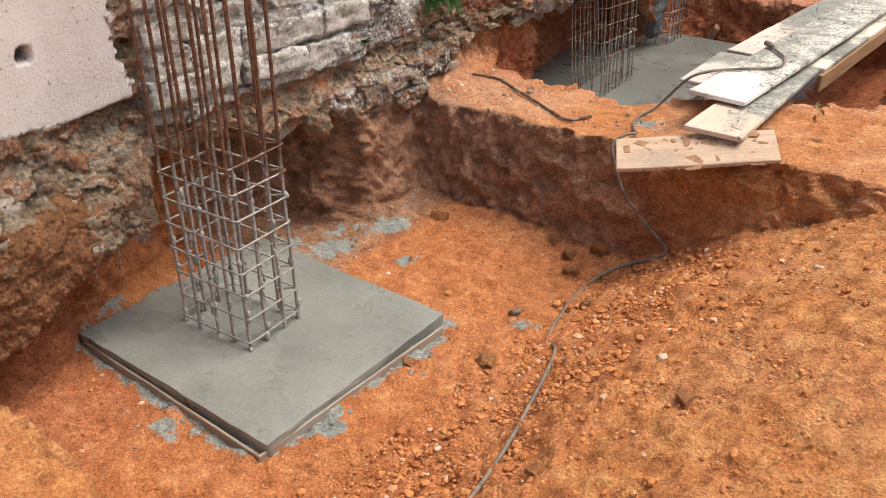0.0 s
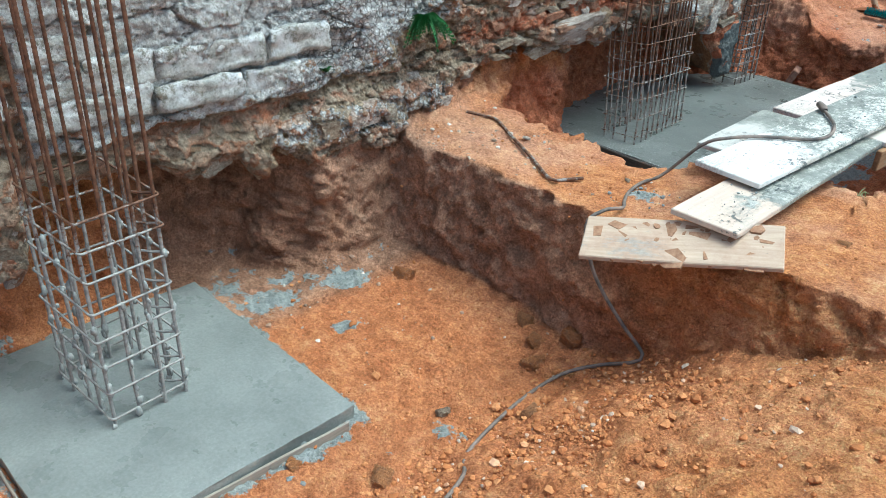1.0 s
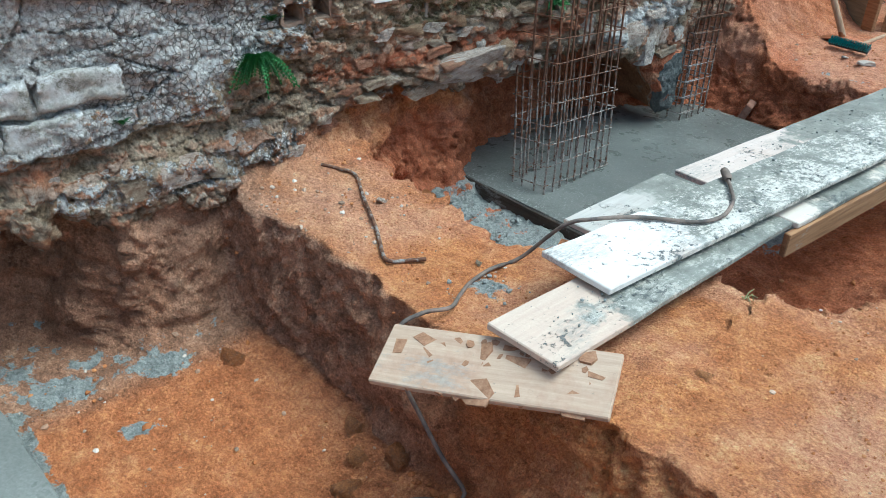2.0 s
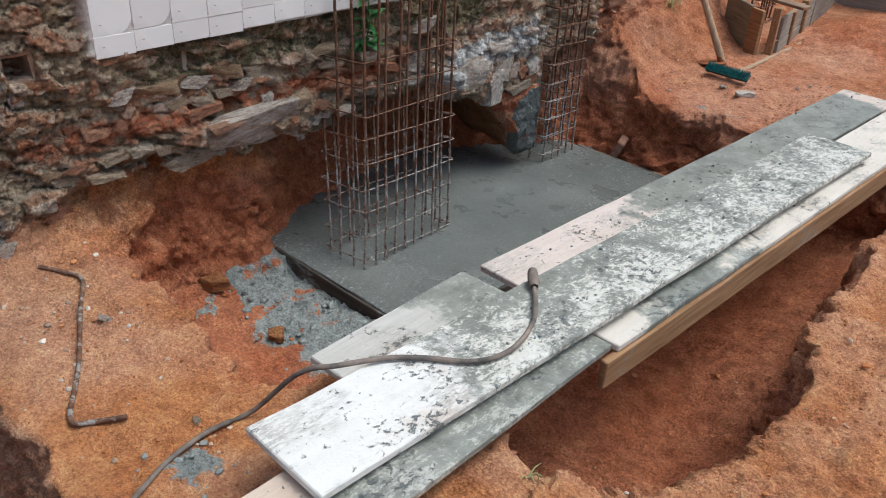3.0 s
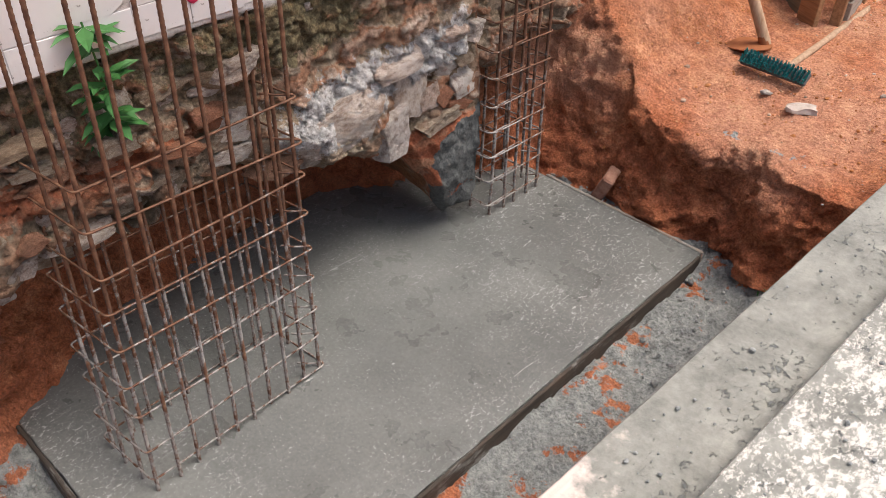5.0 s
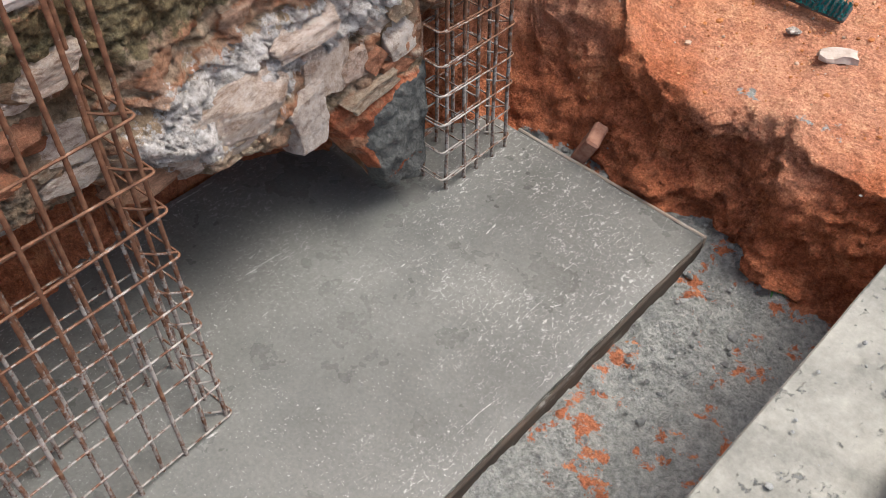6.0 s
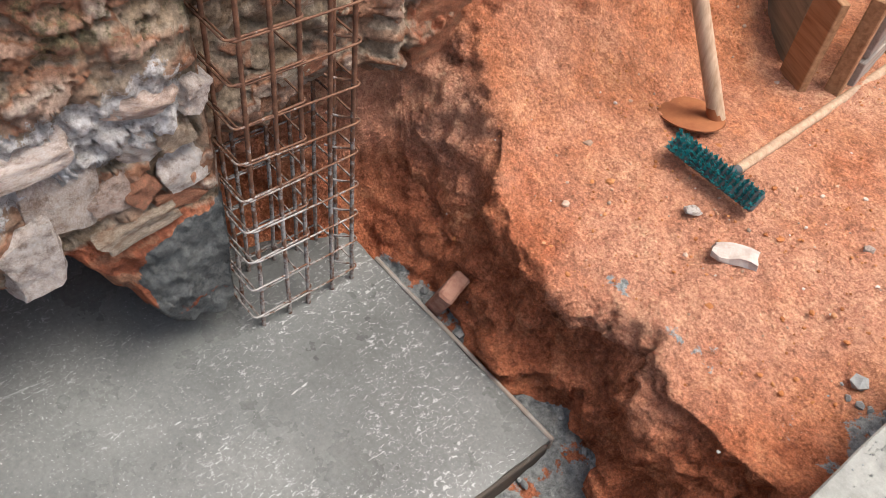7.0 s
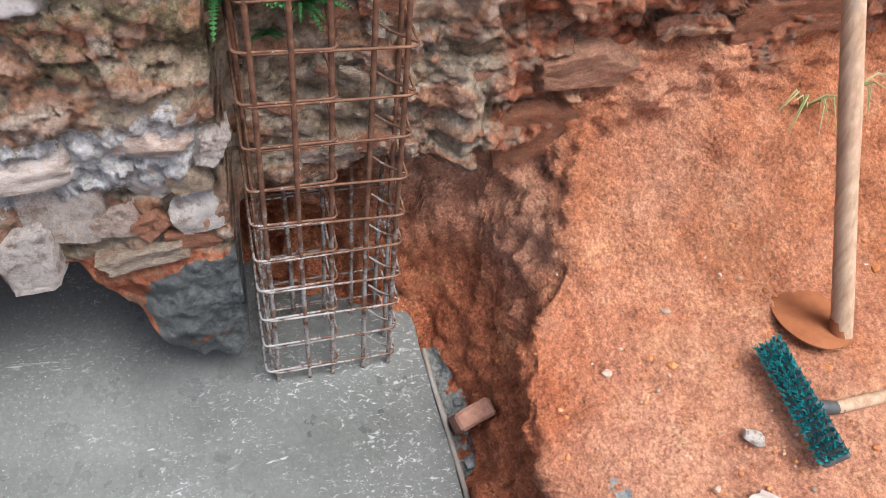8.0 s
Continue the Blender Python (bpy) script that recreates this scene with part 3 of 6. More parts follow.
def height(x, y):
    """The ground's height: two pits with a ridge between them, a terrace beyond, a slope of loose spoil."""
    x, y = np.broadcast_arrays(np.asarray(x, float), np.asarray(y, float))
    wob = 0.05 * fbm(x, y, 0, 2.2, 3, 11) + 0.025 * fbm(x, y, 0, 9, 2, 12)
    slope = np.interp(x + 0.7 * wob, [-4, -1.8, -1.5, -1.25, -0.95, -0.53, -0.25, 0.2, 1], [-0.845, -0.825, -0.785, -0.65, -0.43, -0.21, -0.09, -0.02, 0.0])
    near = -0.84 + 0.8 * sstep(0.95, 0.62, y + wob)
    h1 = np.maximum(slope, near)
    ridge = np.interp(x, [-3.3, -2.9, -2.4, -2.0, -1.5, -1.0, -0.5, 0.3], [-0.12, -0.19, -0.2, -0.19, -0.13, -0.06, -0.04, 0.0])
    yr = ridge_edge(x)
    up = sstep(yr - 0.05, yr + 0.05, y) * 0.93 + 0.07 * sstep(yr - 0.3, yr, y)
    h = h1 + (np.maximum(ridge, h1) - h1) * up
    # second pit
    y0, y1, x1 = pit_start(x), pit_end(x), pit_side(y)
    floor = -0.735 + 0.02 * fbm(x, y, 0, 5, 3, 21) + (0.07 - 0.1 * sstep(6.6, 6.0, y)) * sstep(-1.75, -1.1, x)
    inside = sstep(y0 - 0.03, y0 + 0.12, y) * 0.85 + 0.15 * sstep(y0, y0 + 0.5, y)
    soft_end = sstep(-2.78, -3.1, x)
    inside = inside * (sstep(y1 + 0.05 + 0.15 * soft_end, y1 - 0.05 - 0.1 * soft_end, y) * 0.94 + 0.06 * sstep(y1, y1 - 0.3, y))
    inside = inside * (sstep(x1 + 0.05, x1 - 0.08, x) * 0.88 + 0.12 * sstep(x1, x1 - 0.4, x))
    terrace = np.interp(y, [7.6, 7.95, 8.35, 8.6, 9.3, 12], [-0.27, -0.26, -0.19, -0.145, -0.11, -0.1])
    terrace = terrace + 0.3 * sstep(-2.62, -3.25, x) ** 1.5 + 0.06 * sstep(-1.9, -1.2, x)
    right = np.interp(y, [3.5, 5.0, 7.0, 8.0], [0.0, -0.05, -0.11, -0.14]) + 0.1 * sstep(-0.7, 0.3, x)
    top = np.where(y < 6.2, np.where(x < -0.95, ridge, ridge + (right - ridge) * sstep(4.2, 5.0, y)), terrace)
    top = np.where((y >= 6.2) & (x > -1.3), terrace + (right - terrace) * sstep(8.6, 7.4, y), top)
    h2 = top + (floor - top) * inside
    h = h + (h2 - h) * sstep(4.1, 4.35, y)
    # the bank under the wall
    xb = bank_edge(y)
    lift = sstep(xb + 0.06, xb - 0.08, x) * 0.9 + 0.1 * sstep(xb + 0.2, xb, x)
    crown = np.interp(y, [1.9, 2.1, 2.5, 2.7, 3.3, 3.9, 4.2, 4.4, 4.6], [0.2, 0.2, 0.2, 0.15, -0.04, -0.1, -0.05, 0.15, 0.32])
    h = h + (np.maximum(crown, h) - h) * lift
    h = h + 0.16 * np.exp(-((x + 2.15) / 0.33) ** 2 - ((y - 10.35) / 0.6) ** 2)
    far = np.maximum(sstep(0.3, 3, x), sstep(10.5, 13, y))
    return h * (1 - far) + 0.05 * far


def lines(spans):
    """Grid lines. A span of two limits and a whole number is crowded so that a steep step gets even rows."""
    out = []
    for a_, b_, s_ in spans:
        if isinstance(s_, int):
            u = np.arange(s_) / s_
            out.append(a_ + (b_ - a_) * (0.5 - np.sin(np.arcsin(1 - 2 * u) / 3)))
        else:
            out.append(np.arange(a_, b_ - s_ * 0.4, s_))
    return np.concatenate(out + [[spans[-1][1]]])


def tent(v, a_, b_, c_, d_):
    return np.clip(np.minimum((v - a_) / (b_ - a_), (d_ - v) / (d_ - c_)), 0, 1)


gx = lines([(-600.0, -100.0, 250.0), (-100.0, -10.0, 45.0), (-10.0, -4.2, 1.45), (-4.2, -3.38, 0.04), (-3.38, -3.24, 60), (-3.24, -2.65, 0.01), (-2.65, -0.93, 0.0155), (-0.93, -0.8, 46), (-0.8, 0.3, 0.018), (0.3, 1.5, 0.06), (1.5, 6.0, 0.9), (6.0, 100.0, 47.0), (100.0, 600.0, 250.0)])
gy = lines([(-600.0, -100.0, 250.0), (-100.0, -6.0, 47.0), (-6.0, -0.4, 0.7), (-0.4, 0.6, 0.03), (0.6, 3.75, 0.0155), (3.75, 3.85, 44), (3.85, 4.57, 0.0155), (4.57, 4.72, 44), (4.72, 7.75, 0.0155), (7.75, 7.95, 0.008), (7.95, 8.05, 44), (8.05, 8.45, 0.008), (8.45, 9.2, 0.0155), (9.2, 10.6, 0.03), (10.6, 13.0, 0.3), (13.0, 100.0, 29.0), (100.0, 600.0, 250.0)])
GX, GY = np.meshgrid(gx, gy)
GX = GX + tent(GX, -4.2, -3.42, -3.2, -2.55) * (bank_edge(GY) + 3.3) + tent(GX, -1.6, -1.0, -0.72, -0.2) * tent(GY, 4.3, 4.7, 8.1, 8.8) * (pit_side(GY) + 0.85)
GY = GY + tent(GY, 3.3, 3.7, 3.9, 4.2) * (ridge_edge(GX) - 3.8) + tent(GY, 4.2, 4.53, 4.8, 5.3) * (pit_start(GX) - 4.6) + tent(GY, 7.4, 7.9, 8.1, 8.6) * (pit_end(GX) - 8.0)
GZ = height(GX, GY)
gzx = (height(GX + 0.004, GY) - height(GX - 0.004, GY)) / 0.008
gzy = (height(GX, GY + 0.004) - height(GX, GY - 0.004)) / 0.008
steep = np.clip(np.hypot(gzx, gzy) / 2.5, 0, 1)
here = sstep(1.6, 0.6, GX) * sstep(-4.2, -3.7, GX) * sstep(-1.0, 0.2, GY) * sstep(11.0, 10.0, GY)
loose = sstep(-1.75, -1.3, GX) * sstep(4.0, 3.5, GY) + 0.8 * sstep(-1.0, -0.7, GX) * sstep(4.6, 5.0, GY) + 0.6 * sstep(-0.5, -0.65, GZ) + sstep(9.2, 9.6, GY) * sstep(-2.7, -2.45, GX)
rough = 0.014 + 0.016 * np.clip(loose, 0, 1)
bumpy = fbm(GX, GY, 0, 5.5, 3, 31) * 0.012 + fbm(GX, GY, 0, 22, 3, 32) * rough * 0.55
dd1, dd2, down = cells(GX * 26, GY * 26, 5)
bumpy = bumpy + np.clip(0.25 + loose, 0, 1) * 0.03 * np.clip(0.5 - dd1, 0, 1) * (down > 0.4)
crag = fbm(GX, GY, GZ, 4.5, 4, 41, 0.55)
run = GX * 0.9 + GY * 0.7 + 0.25 * crag
f1, f2, ledge = cells(run * 6.5, GZ * 8 + 0.8 * fbm(GX, GY, GZ, 3, 2, 46), 9)
k1, k2, chip = cells(run * 17 + 3, GZ * 19 + 0.9 * fbm(GX, GY, GZ, 7, 2, 48), 10)
smooth_end = sstep(-2.5, -2.8, GX) * sstep(7.5, 7.8, GY)
bite = 0.045 * crag + (1 - smooth_end) * (0.035 * (ledge - 0.5) + 0.022 * (chip - 0.5)) + smooth_end * (0.03 * fbm(GX, GY, GZ * 1.6, 7, 4, 44) + 0.02 * fbm(GX, GY, GZ * 2, 22, 2, 45)) + 0.012 * fbm(GX, GY, GZ, 24, 2, 43)
bite = bite * (1 - 0.6 * sstep(-2.6, -2.9, GX) * sstep(7.6, 7.9, GY)) * (1 - 0.7 * sstep(-2.8, -2.95, GX) * tent(GY, 3.3, 3.55, 3.9, 4.1))
level = np.hypot(gzx, gzy) + 1e-6
bite = bite * (1 - 0.45 * tent(GY, 3.3, 3.5, 4.0, 4.3))
tilt = np.sqrt(gzx ** 2 + gzy ** 2 + 1)
face = sstep(0.1, 0.6, steep)
push = here * (face * (bite + 0.03 * fbm(GX, GY, GZ, 10, 3, 141, 0.6) + 0.01 * fbm(GX, GY, GZ, 38, 2, 142)) + (1 - face) * bumpy)
VX, VY, VZ = GX - push * gzx / tilt, GY - push * gzy / tilt, GZ + push / tilt
deep = sstep(-0.08, -0.3, GZ + 0.08 * crag) * sstep(4.3, 4.5, GY) + 0.45 * sstep(-0.2, -0.6, GZ) * (GY < 4.3)
deep = np.clip(deep + 0.35 * sstep(7.8, 8.2, GY) * sstep(-2.9, -3.15, GX) + 0.15 * sstep(4.4, 5.0, GY) + 0.7 * sstep(9.3, 9.7, GY) * sstep(-2.75, -2.5, GX + 0.1 * crag), 0, 1)
# floor left of the first slab: moister clay, part of the darkening is painted shade
deep = np.clip(deep + 0.4 * sstep(-2.2, -2.9, GX) * sstep(2.0, 1.4, GY), 0, 1)
# ridge face and corner below the wall: dark clay with shade put into its colour
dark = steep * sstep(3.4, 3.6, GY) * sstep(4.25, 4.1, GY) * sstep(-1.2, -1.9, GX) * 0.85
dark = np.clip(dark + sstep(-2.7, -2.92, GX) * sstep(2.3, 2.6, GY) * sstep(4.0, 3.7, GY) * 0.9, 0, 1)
# greyer brown soil on the ridge top
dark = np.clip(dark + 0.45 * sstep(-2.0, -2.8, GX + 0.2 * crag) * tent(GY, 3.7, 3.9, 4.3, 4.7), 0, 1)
pale = (0.25 + 0.75 * sstep(-0.42, -0.3, GZ)) * (0.3 + 0.7 * sstep(3.3, 4.3, GY + 0.3 * crag)) * (0.3 + 0.7 * here)
pink = 0.3 * sstep(3.4, 4.2, GY + 0.3 * crag) + 0.7 * sstep(5.6, 7.4, GY + 0.3 * crag - 0.5 * (GX + 2))


def near_box(x0, x1_, y0_, y1_):
    return np.hypot(np.maximum(np.maximum(x0 - GX, GX - x1_), 0), np.maximum(np.maximum(y0_ - GY, GY - y1_), 0))


def blob(x, y, r):
    return np.clip(1.25 - np.hypot(GX - x, GY - y) / r, 0, 1)


mortar = 0.62 * sstep(0.12, 0.03, near_box(-3.3, -1.98, 1.5, 2.65))
mortar = np.maximum(mortar, 0.7 * sstep(0.35, 0.0, near_box(-2.3, -1.75, 6.4, 7.95)))
mortar = np.maximum(mortar, 0.66 * sstep(0.25, 0.0, near_box(-2.4, -2.1, 5.4, 7.9)))
mortar = np.maximum(mortar, 0.8 * sstep(0.12, 0.0, near_box(-3.1, -2.3, 7.88, 7.96)))
mortar = np.maximum(mortar, 0.95 * sstep(0.15, 0.0, near_box(-3.25, -3.05, 5.2, 5.5)))
mortar = np.maximum(mortar, 0.75 * sstep(0.25, 0.0, near_box(-2.85, -2.45, 5.15, 5.5)))
for bx, by, br in ((-1.66, 2.88, 0.1), (-1.72, 2.62, 0.06), (-3.0, 2.85, 0.16), (-2.55, 3.05, 0.09), (-1.9, 1.8, 0.08), (-1.93, 2.4, 0.1), (-1.72, 4.12, 0.13), (-3.1, 4.95, 0.12), (-1.75, 8.25, 0.1), (-2.9, 3.3, 0.2), (-2.45, 1.38, 0.1)):
    mortar = np.maximum(mortar, 0.75 * blob(bx, by, br))
mortar = np.maximum(mortar, 0.42 * sstep(-2.75, -2.95, GX) * sstep(2.5, 2.7, GY) * sstep(3.75, 3.5, GY) * sstep(-0.4, -0.55, GZ))
m1, m2, mown = cells(GX * 34 + 0.5 * crag, GY * 34, 15)
VZ = VZ + here * (1 - steep) ** 2 * sstep(0.35, 0.6, mortar) * (0.022 * np.clip(0.55 - m1, 0, 1) * (0.3 + mown) + 0.008 * fbm(GX, GY, 0, 30, 2, 49))
verts = np.stack([VX, VY, VZ], -1).reshape(-1, 3)
mortar = np.where((GZ > -0.62) & (GY > 4.8) & (GY < 8.1), 0.0, mortar * (1 - 0.9 * steep))
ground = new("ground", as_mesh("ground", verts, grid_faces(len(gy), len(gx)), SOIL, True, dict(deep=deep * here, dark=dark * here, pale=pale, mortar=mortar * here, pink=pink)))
tagged(ground, "red-orange clay ground with two dug foundation pits", "ground", kind="structure")


def gz(x, y):
    return float(height(x, y))


# ---- the old wall over its dug-out footing ----
WALL_END = 12.0


def wall_bottom(y):
    z = np.interp(y, [-2, 0.6, 1.02, 1.17, 1.37, 1.47, 1.55, 1.78, 1.88, 1.97, 2.45, 2.63, 2.75, 2.86, 2.98, 3.03, 3.15, 3.29, 3.74, 4.25, 4.38, 4.6, 4.85, 5.1, 5.5, 5.9, 6.3, 6.6, 6.83, 7.0, 7.13, 7.19, 7.24, 7.34, 7.385, 7.4, 7.8, 8.16, 8.5, 9, 12],
                  [-0.65, -0.62, -0.6, -0.56, -0.45, -0.36, -0.27, -0.33, -0.24, -0.04, -0.03, -0.16, -0.13, -0.1, -0.24, -0.1, -0.16, -0.3, -0.24, -0.16, -0.02, 0.06, 0.07, 0.02, 0.03, -0.02, 0.02, -0.02, -0.12, -0.2, -0.33, -0.5, -0.58, -0.59, -0.5, -0.04, 0.04, 0.05, 0.16, 0.25, 0.25])
    return z + 0.032 * fbm(y, 0, 0, 7, 3, 61) + 0.018 * fbm(y, 0, 0, 26, 2, 62)


wy = lines([(-3, 0.6, 0.2), (0.6, 9.2, 0.0082), (9.2, WALL_END, 0.06)])
under = 14
wz_rows = np.concatenate([np.linspace(0, 1, 130), 1 + np.arange(1, 9) * 0.22])
zb = wall_bottom(wy)
WY = np.broadcast_to(wy[None, :], (len(wz_rows), len(wy)))
WZ = np.where(wz_rows[:, None] <= 1, zb[None, :] + wz_rows[:, None] * (0.85 - zb[None, :]), 0.85 + (wz_rows[:, None] - 1) * 1.0)
edge = 0.03 * fbm(WY, WZ, 0, 6, 3, 71) + 0.014 * fbm(WY, WZ, 0, 34, 2, 73)
plaster = sstep(1.9, 1.86, WY + 1.6 * edge) * sstep(0.26, 0.285, WZ + 0.4 * edge)
tiled = sstep(4.6, 4.64, WY) * sstep(7.14, 7.11, WY) * sstep(0.545, 0.56, WZ)
beam = sstep(1.9, 2.0, WY + edge) * sstep(4.2, 3.6, WY + edge) * sstep(0.1, 0.14, WZ - 0.035 * (WY - 2.5) + 0.5 * edge)
bulge = 0.19 * sstep(1.98, 1.8, WY) * sstep(0.22, -0.1, WZ) + 0.07 * sstep(2.4, 2.8, WY) * sstep(4.3, 3.9, WY) * sstep(0.1, -0.05, WZ)
bulge = bulge + 0.06 * np.exp(-((WY - 6.7) / 0.25) ** 2) * sstep(0.3, 0.1, WZ) - 0.08 * sstep(7.385, 7.41, WY) * sstep(7.95, 7.85, WY) + 0.03 * sstep(7.0, 7.1, WY) * sstep(7.4, 7.38, WY) * sstep(-0.05, -0.2, WZ) - 0.06 * sstep(7.9, 8.3, WY)
bulge = bulge + 0.05 * sstep(4.6, 4.9, WY) * sstep(5.8, 5.5, WY) * sstep(0.25, 0.1, WZ)
clay = sstep(1.58, 1.46, WY + 1.5 * edge) * sstep(0.02, -0.06, WZ + 1.5 * edge)
stub = sstep(6.7, 6.9, WY) * sstep(7.42, 7.4, WY) * sstep(-0.1, -0.18, WZ + edge)
warp_y, warp_z = WY + 0.03 * fbm(WY, WZ, 3, 9, 2, 81), WZ + 0.02 * fbm(WY, WZ, 5, 9, 2, 82)
c1, c2, own = cells(warp_y * 6.5, warp_z * 15, 7)
b1, b2, bown = cells(warp_y * 2.3, warp_z * 9 + 0.3, 12)
s1, s2, sown = cells(warp_y * 20, warp_z * 31, 8)
flat = np.clip(plaster + tiled, 0, 1)
raw = 1 - flat
stones = (0.65 + 0.7 * fbm(WY, WZ, 0, 1.7, 2, 83)).clip(0.15, 1)
gap = sstep(0.09, 0.0, c2 - c1)
relief = raw * (1 - beam) * (1 - 0.75 * np.maximum(clay, stub)) * (stones * ((own - 0.5) * 0.075 - 0.022 * gap) + 0.026 * (sown - 0.5) - 0.008 * sstep(0.1, 0.0, s2 - s1))
relief = relief + raw * beam * (0.05 * (bown - 0.5) - 0.025 * sstep(0.05, 0.0, b2 - b1) + 0.016 * (sown - 0.5) * (fbm(WY, WZ, 0, 3, 2, 89) > 0.0))
relief = relief + raw * (0.035 * fbm(WY, WZ, 0, 4, 3, 84) + 0.011 * fbm(WY, WZ, 0, 24, 2, 85) + 0.006 * fbm(WY, WZ, 0, 62, 2, 86))
relief = relief + 0.03 * beam + 0.035 * plaster + 0.041 * tiled
holes = np.zeros_like(WY)
for ya, yb, za, zc in ((4.0, 4.085, 0.645, 0.71), (4.115, 4.185, 0.645, 0.71), (4.21, 4.3, 0.655, 0.72), (4.17, 4.28, 0.49, 0.59), (4.33, 4.43, 0.5, 0.6), (1.465, 1.515, 0.545, 0.585)):
    holes = np.maximum(holes, sstep(ya - 0.01, ya + 0.01, WY + 0.3 * edge) * sstep(yb + 0.01, yb - 0.01, WY) * sstep(za - 0.01, za + 0.01, WZ) * sstep(zc + 0.01, zc - 0.01, WZ + 0.4 * edge))
nook = sstep(0.05, 0.0, np.hypot(WY - 4.33, (WZ + 0.1) * 1.2) - 0.09)
relief = relief - 0.16 * holes - 0.1 * nook * raw
daub = sstep(7.12, 7.18, WY + edge) * sstep(7.42, 7.38, WY) * sstep(-0.13, -0.18, WZ + edge + 0.3 * (7.3 - WY)) * sstep(-0.5, -0.42, WZ + edge)
daub = np.maximum(daub, sstep(7.0, 7.08, WY) * sstep(7.42, 7.38, WY) * sstep(-0.44, -0.5, WZ + edge))
curl = sstep(0.06, 0.0, WZ - zb[None, :])
WX = -3.16 + bulge + relief - 0.05 * curl
# the underside runs back into the bank
ux, uz = [], []
for k in range(under):
    t = k / under
    ux.append(-3.95 + (WX[0] + 3.95) * t)
    uz.append(zb + 0.12 * (1 - t) ** 0.7 + 0.02 * fbm(wy, ux[-1], 0, 9, 3, 91))
back_x, back_z = np.full((2, len(wy)), -3.95), np.stack([WZ[-1], uz[0]])
AX, AZ = np.concatenate([np.array(ux), WX, back_x]), np.concatenate([np.array(uz), WZ, back_z])
AY = np.broadcast_to(wy[None, :], AX.shape)


def pad(v, low=0.0):
    return np.concatenate([np.full((under, v.shape[1]), low), v, np.repeat(v[-1:], 2, 0)])


white = 0.62 * beam + 0.52 * sstep(2.2, 2.6, WY) * sstep(4.55, 4.2, WY) * sstep(0.28, 0.4, WZ) + 0.3 * sstep(1.9, 2.2, WY) * sstep(3.2, 2.8, WY) * sstep(0.2, 0.3, WZ)
white = np.maximum(white, 0.5 * sstep(2.9, 3.1, WY) * sstep(4.35, 4.2, WY) * sstep(0.08, 0.0, WZ) * sstep(-0.2, -0.1, WZ))
white = np.maximum(white, 0.86 * np.exp(-((WZ - 0.16 - 0.12 * (WY - 6.9)) / 0.13) ** 2) * sstep(6.2, 6.6, WY) * sstep(7.42, 7.3, WY))
white = np.maximum(white, 0.36 * sstep(4.3, 4.6, WY) * sstep(5.6, 5.2, WY) * sstep(0.16, 0.05, WZ))
red = 0.62 * sstep(4.1, 4.4, WY) * sstep(6.6, 6.1, WY) * np.exp(-((WZ - 0.24) / 0.09) ** 2) + 0.55 * sstep(7.8, 8.1, WY) + 0.7 * sstep(6.7, 6.9, WY) * sstep(7.42, 7.38, WY) * sstep(-0.06, -0.14, WZ)
red = red + 0.45 * sstep(2.4, 2.9, WY) * sstep(4, 3.4, WY) * np.exp(-((WZ - 0.08) / 0.04) ** 2)
# moss, and on the mass below the plaster stain with the overhang's shade painted in
moss_shade = 0.42 * sstep(1.9, 2.1, WY) * sstep(3.4, 3.1, WY) * sstep(0.4, 0.55, WZ) + 0.4 * sstep(4.3, 4.8, WY) * sstep(0.28, 0.42, WZ) * sstep(7.0, 6.7, WY) + 0.45 * sstep(2.9, 3.4, WY) * sstep(4.4, 4.0, WY) * np.exp(-((WZ - 0.16) / 0.08) ** 2) + 0.2 * sstep(4.6, 5, WY) + 0.15 * sstep(7.0, 7.1, WY) * sstep(7.6, 7.4, WY) * sstep(0.3, 0.5, WZ) + 0.34 * sstep(1.98, 1.85, WY) * sstep(0.3, 0.2, WZ) * (1 - clay) + 0.22 * sstep(6.2, 6.6, WY) * sstep(8.0, 7.7, WY) * sstep(0.27, 0.36, WZ)
earth = 0.5 * sstep(0.1, -0.1, WZ) * sstep(2.2, 2.6, WY) * sstep(6.3, 5.9, WY) * 0.8 + 0.55 * np.exp(-((WY - 4.65) / 0.2) ** 2 - ((WZ - 0.1) / 0.06) ** 2) + 0.95 * clay + 0.3 * sstep(7.3, 7.5, WY)
joint = raw * (1 - 0.8 * np.maximum(clay, stub)) * np.clip((1 - beam) * (gap * stones + 0.5 * sstep(0.07, 0.0, s2 - s1)) + 0.6 * beam * sstep(0.035, 0.0, b2 - b1) + 0.5 * beam * sstep(0.06, 0.0, s2 - s1) * (fbm(WY, WZ, 0, 3, 2, 89) > 0.1), 0, 1)
attrs = dict(daub=pad(daub), pebbly=pad(0.15 + 0.85 * np.maximum(sstep(2.9, 3.5, WY) * sstep(4.8, 4.4, WY), sstep(2.0, 1.9, WY))), stone=pad(0.55 * own + 0.45 * sown, 0.4), joint=pad(joint), white=pad(white), red=pad(red, 0.3), moss_shade=pad(moss_shade), earth=pad(earth, 0.7), plaster=pad(np.clip(plaster + 0.8 * tiled, 0, 1) * (1 - holes)))
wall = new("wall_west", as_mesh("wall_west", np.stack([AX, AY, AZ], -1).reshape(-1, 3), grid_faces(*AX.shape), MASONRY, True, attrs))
tagged(wall, "old crumbling rubble wall with peeling plaster, undercut at its base", "wall", kind="structure")


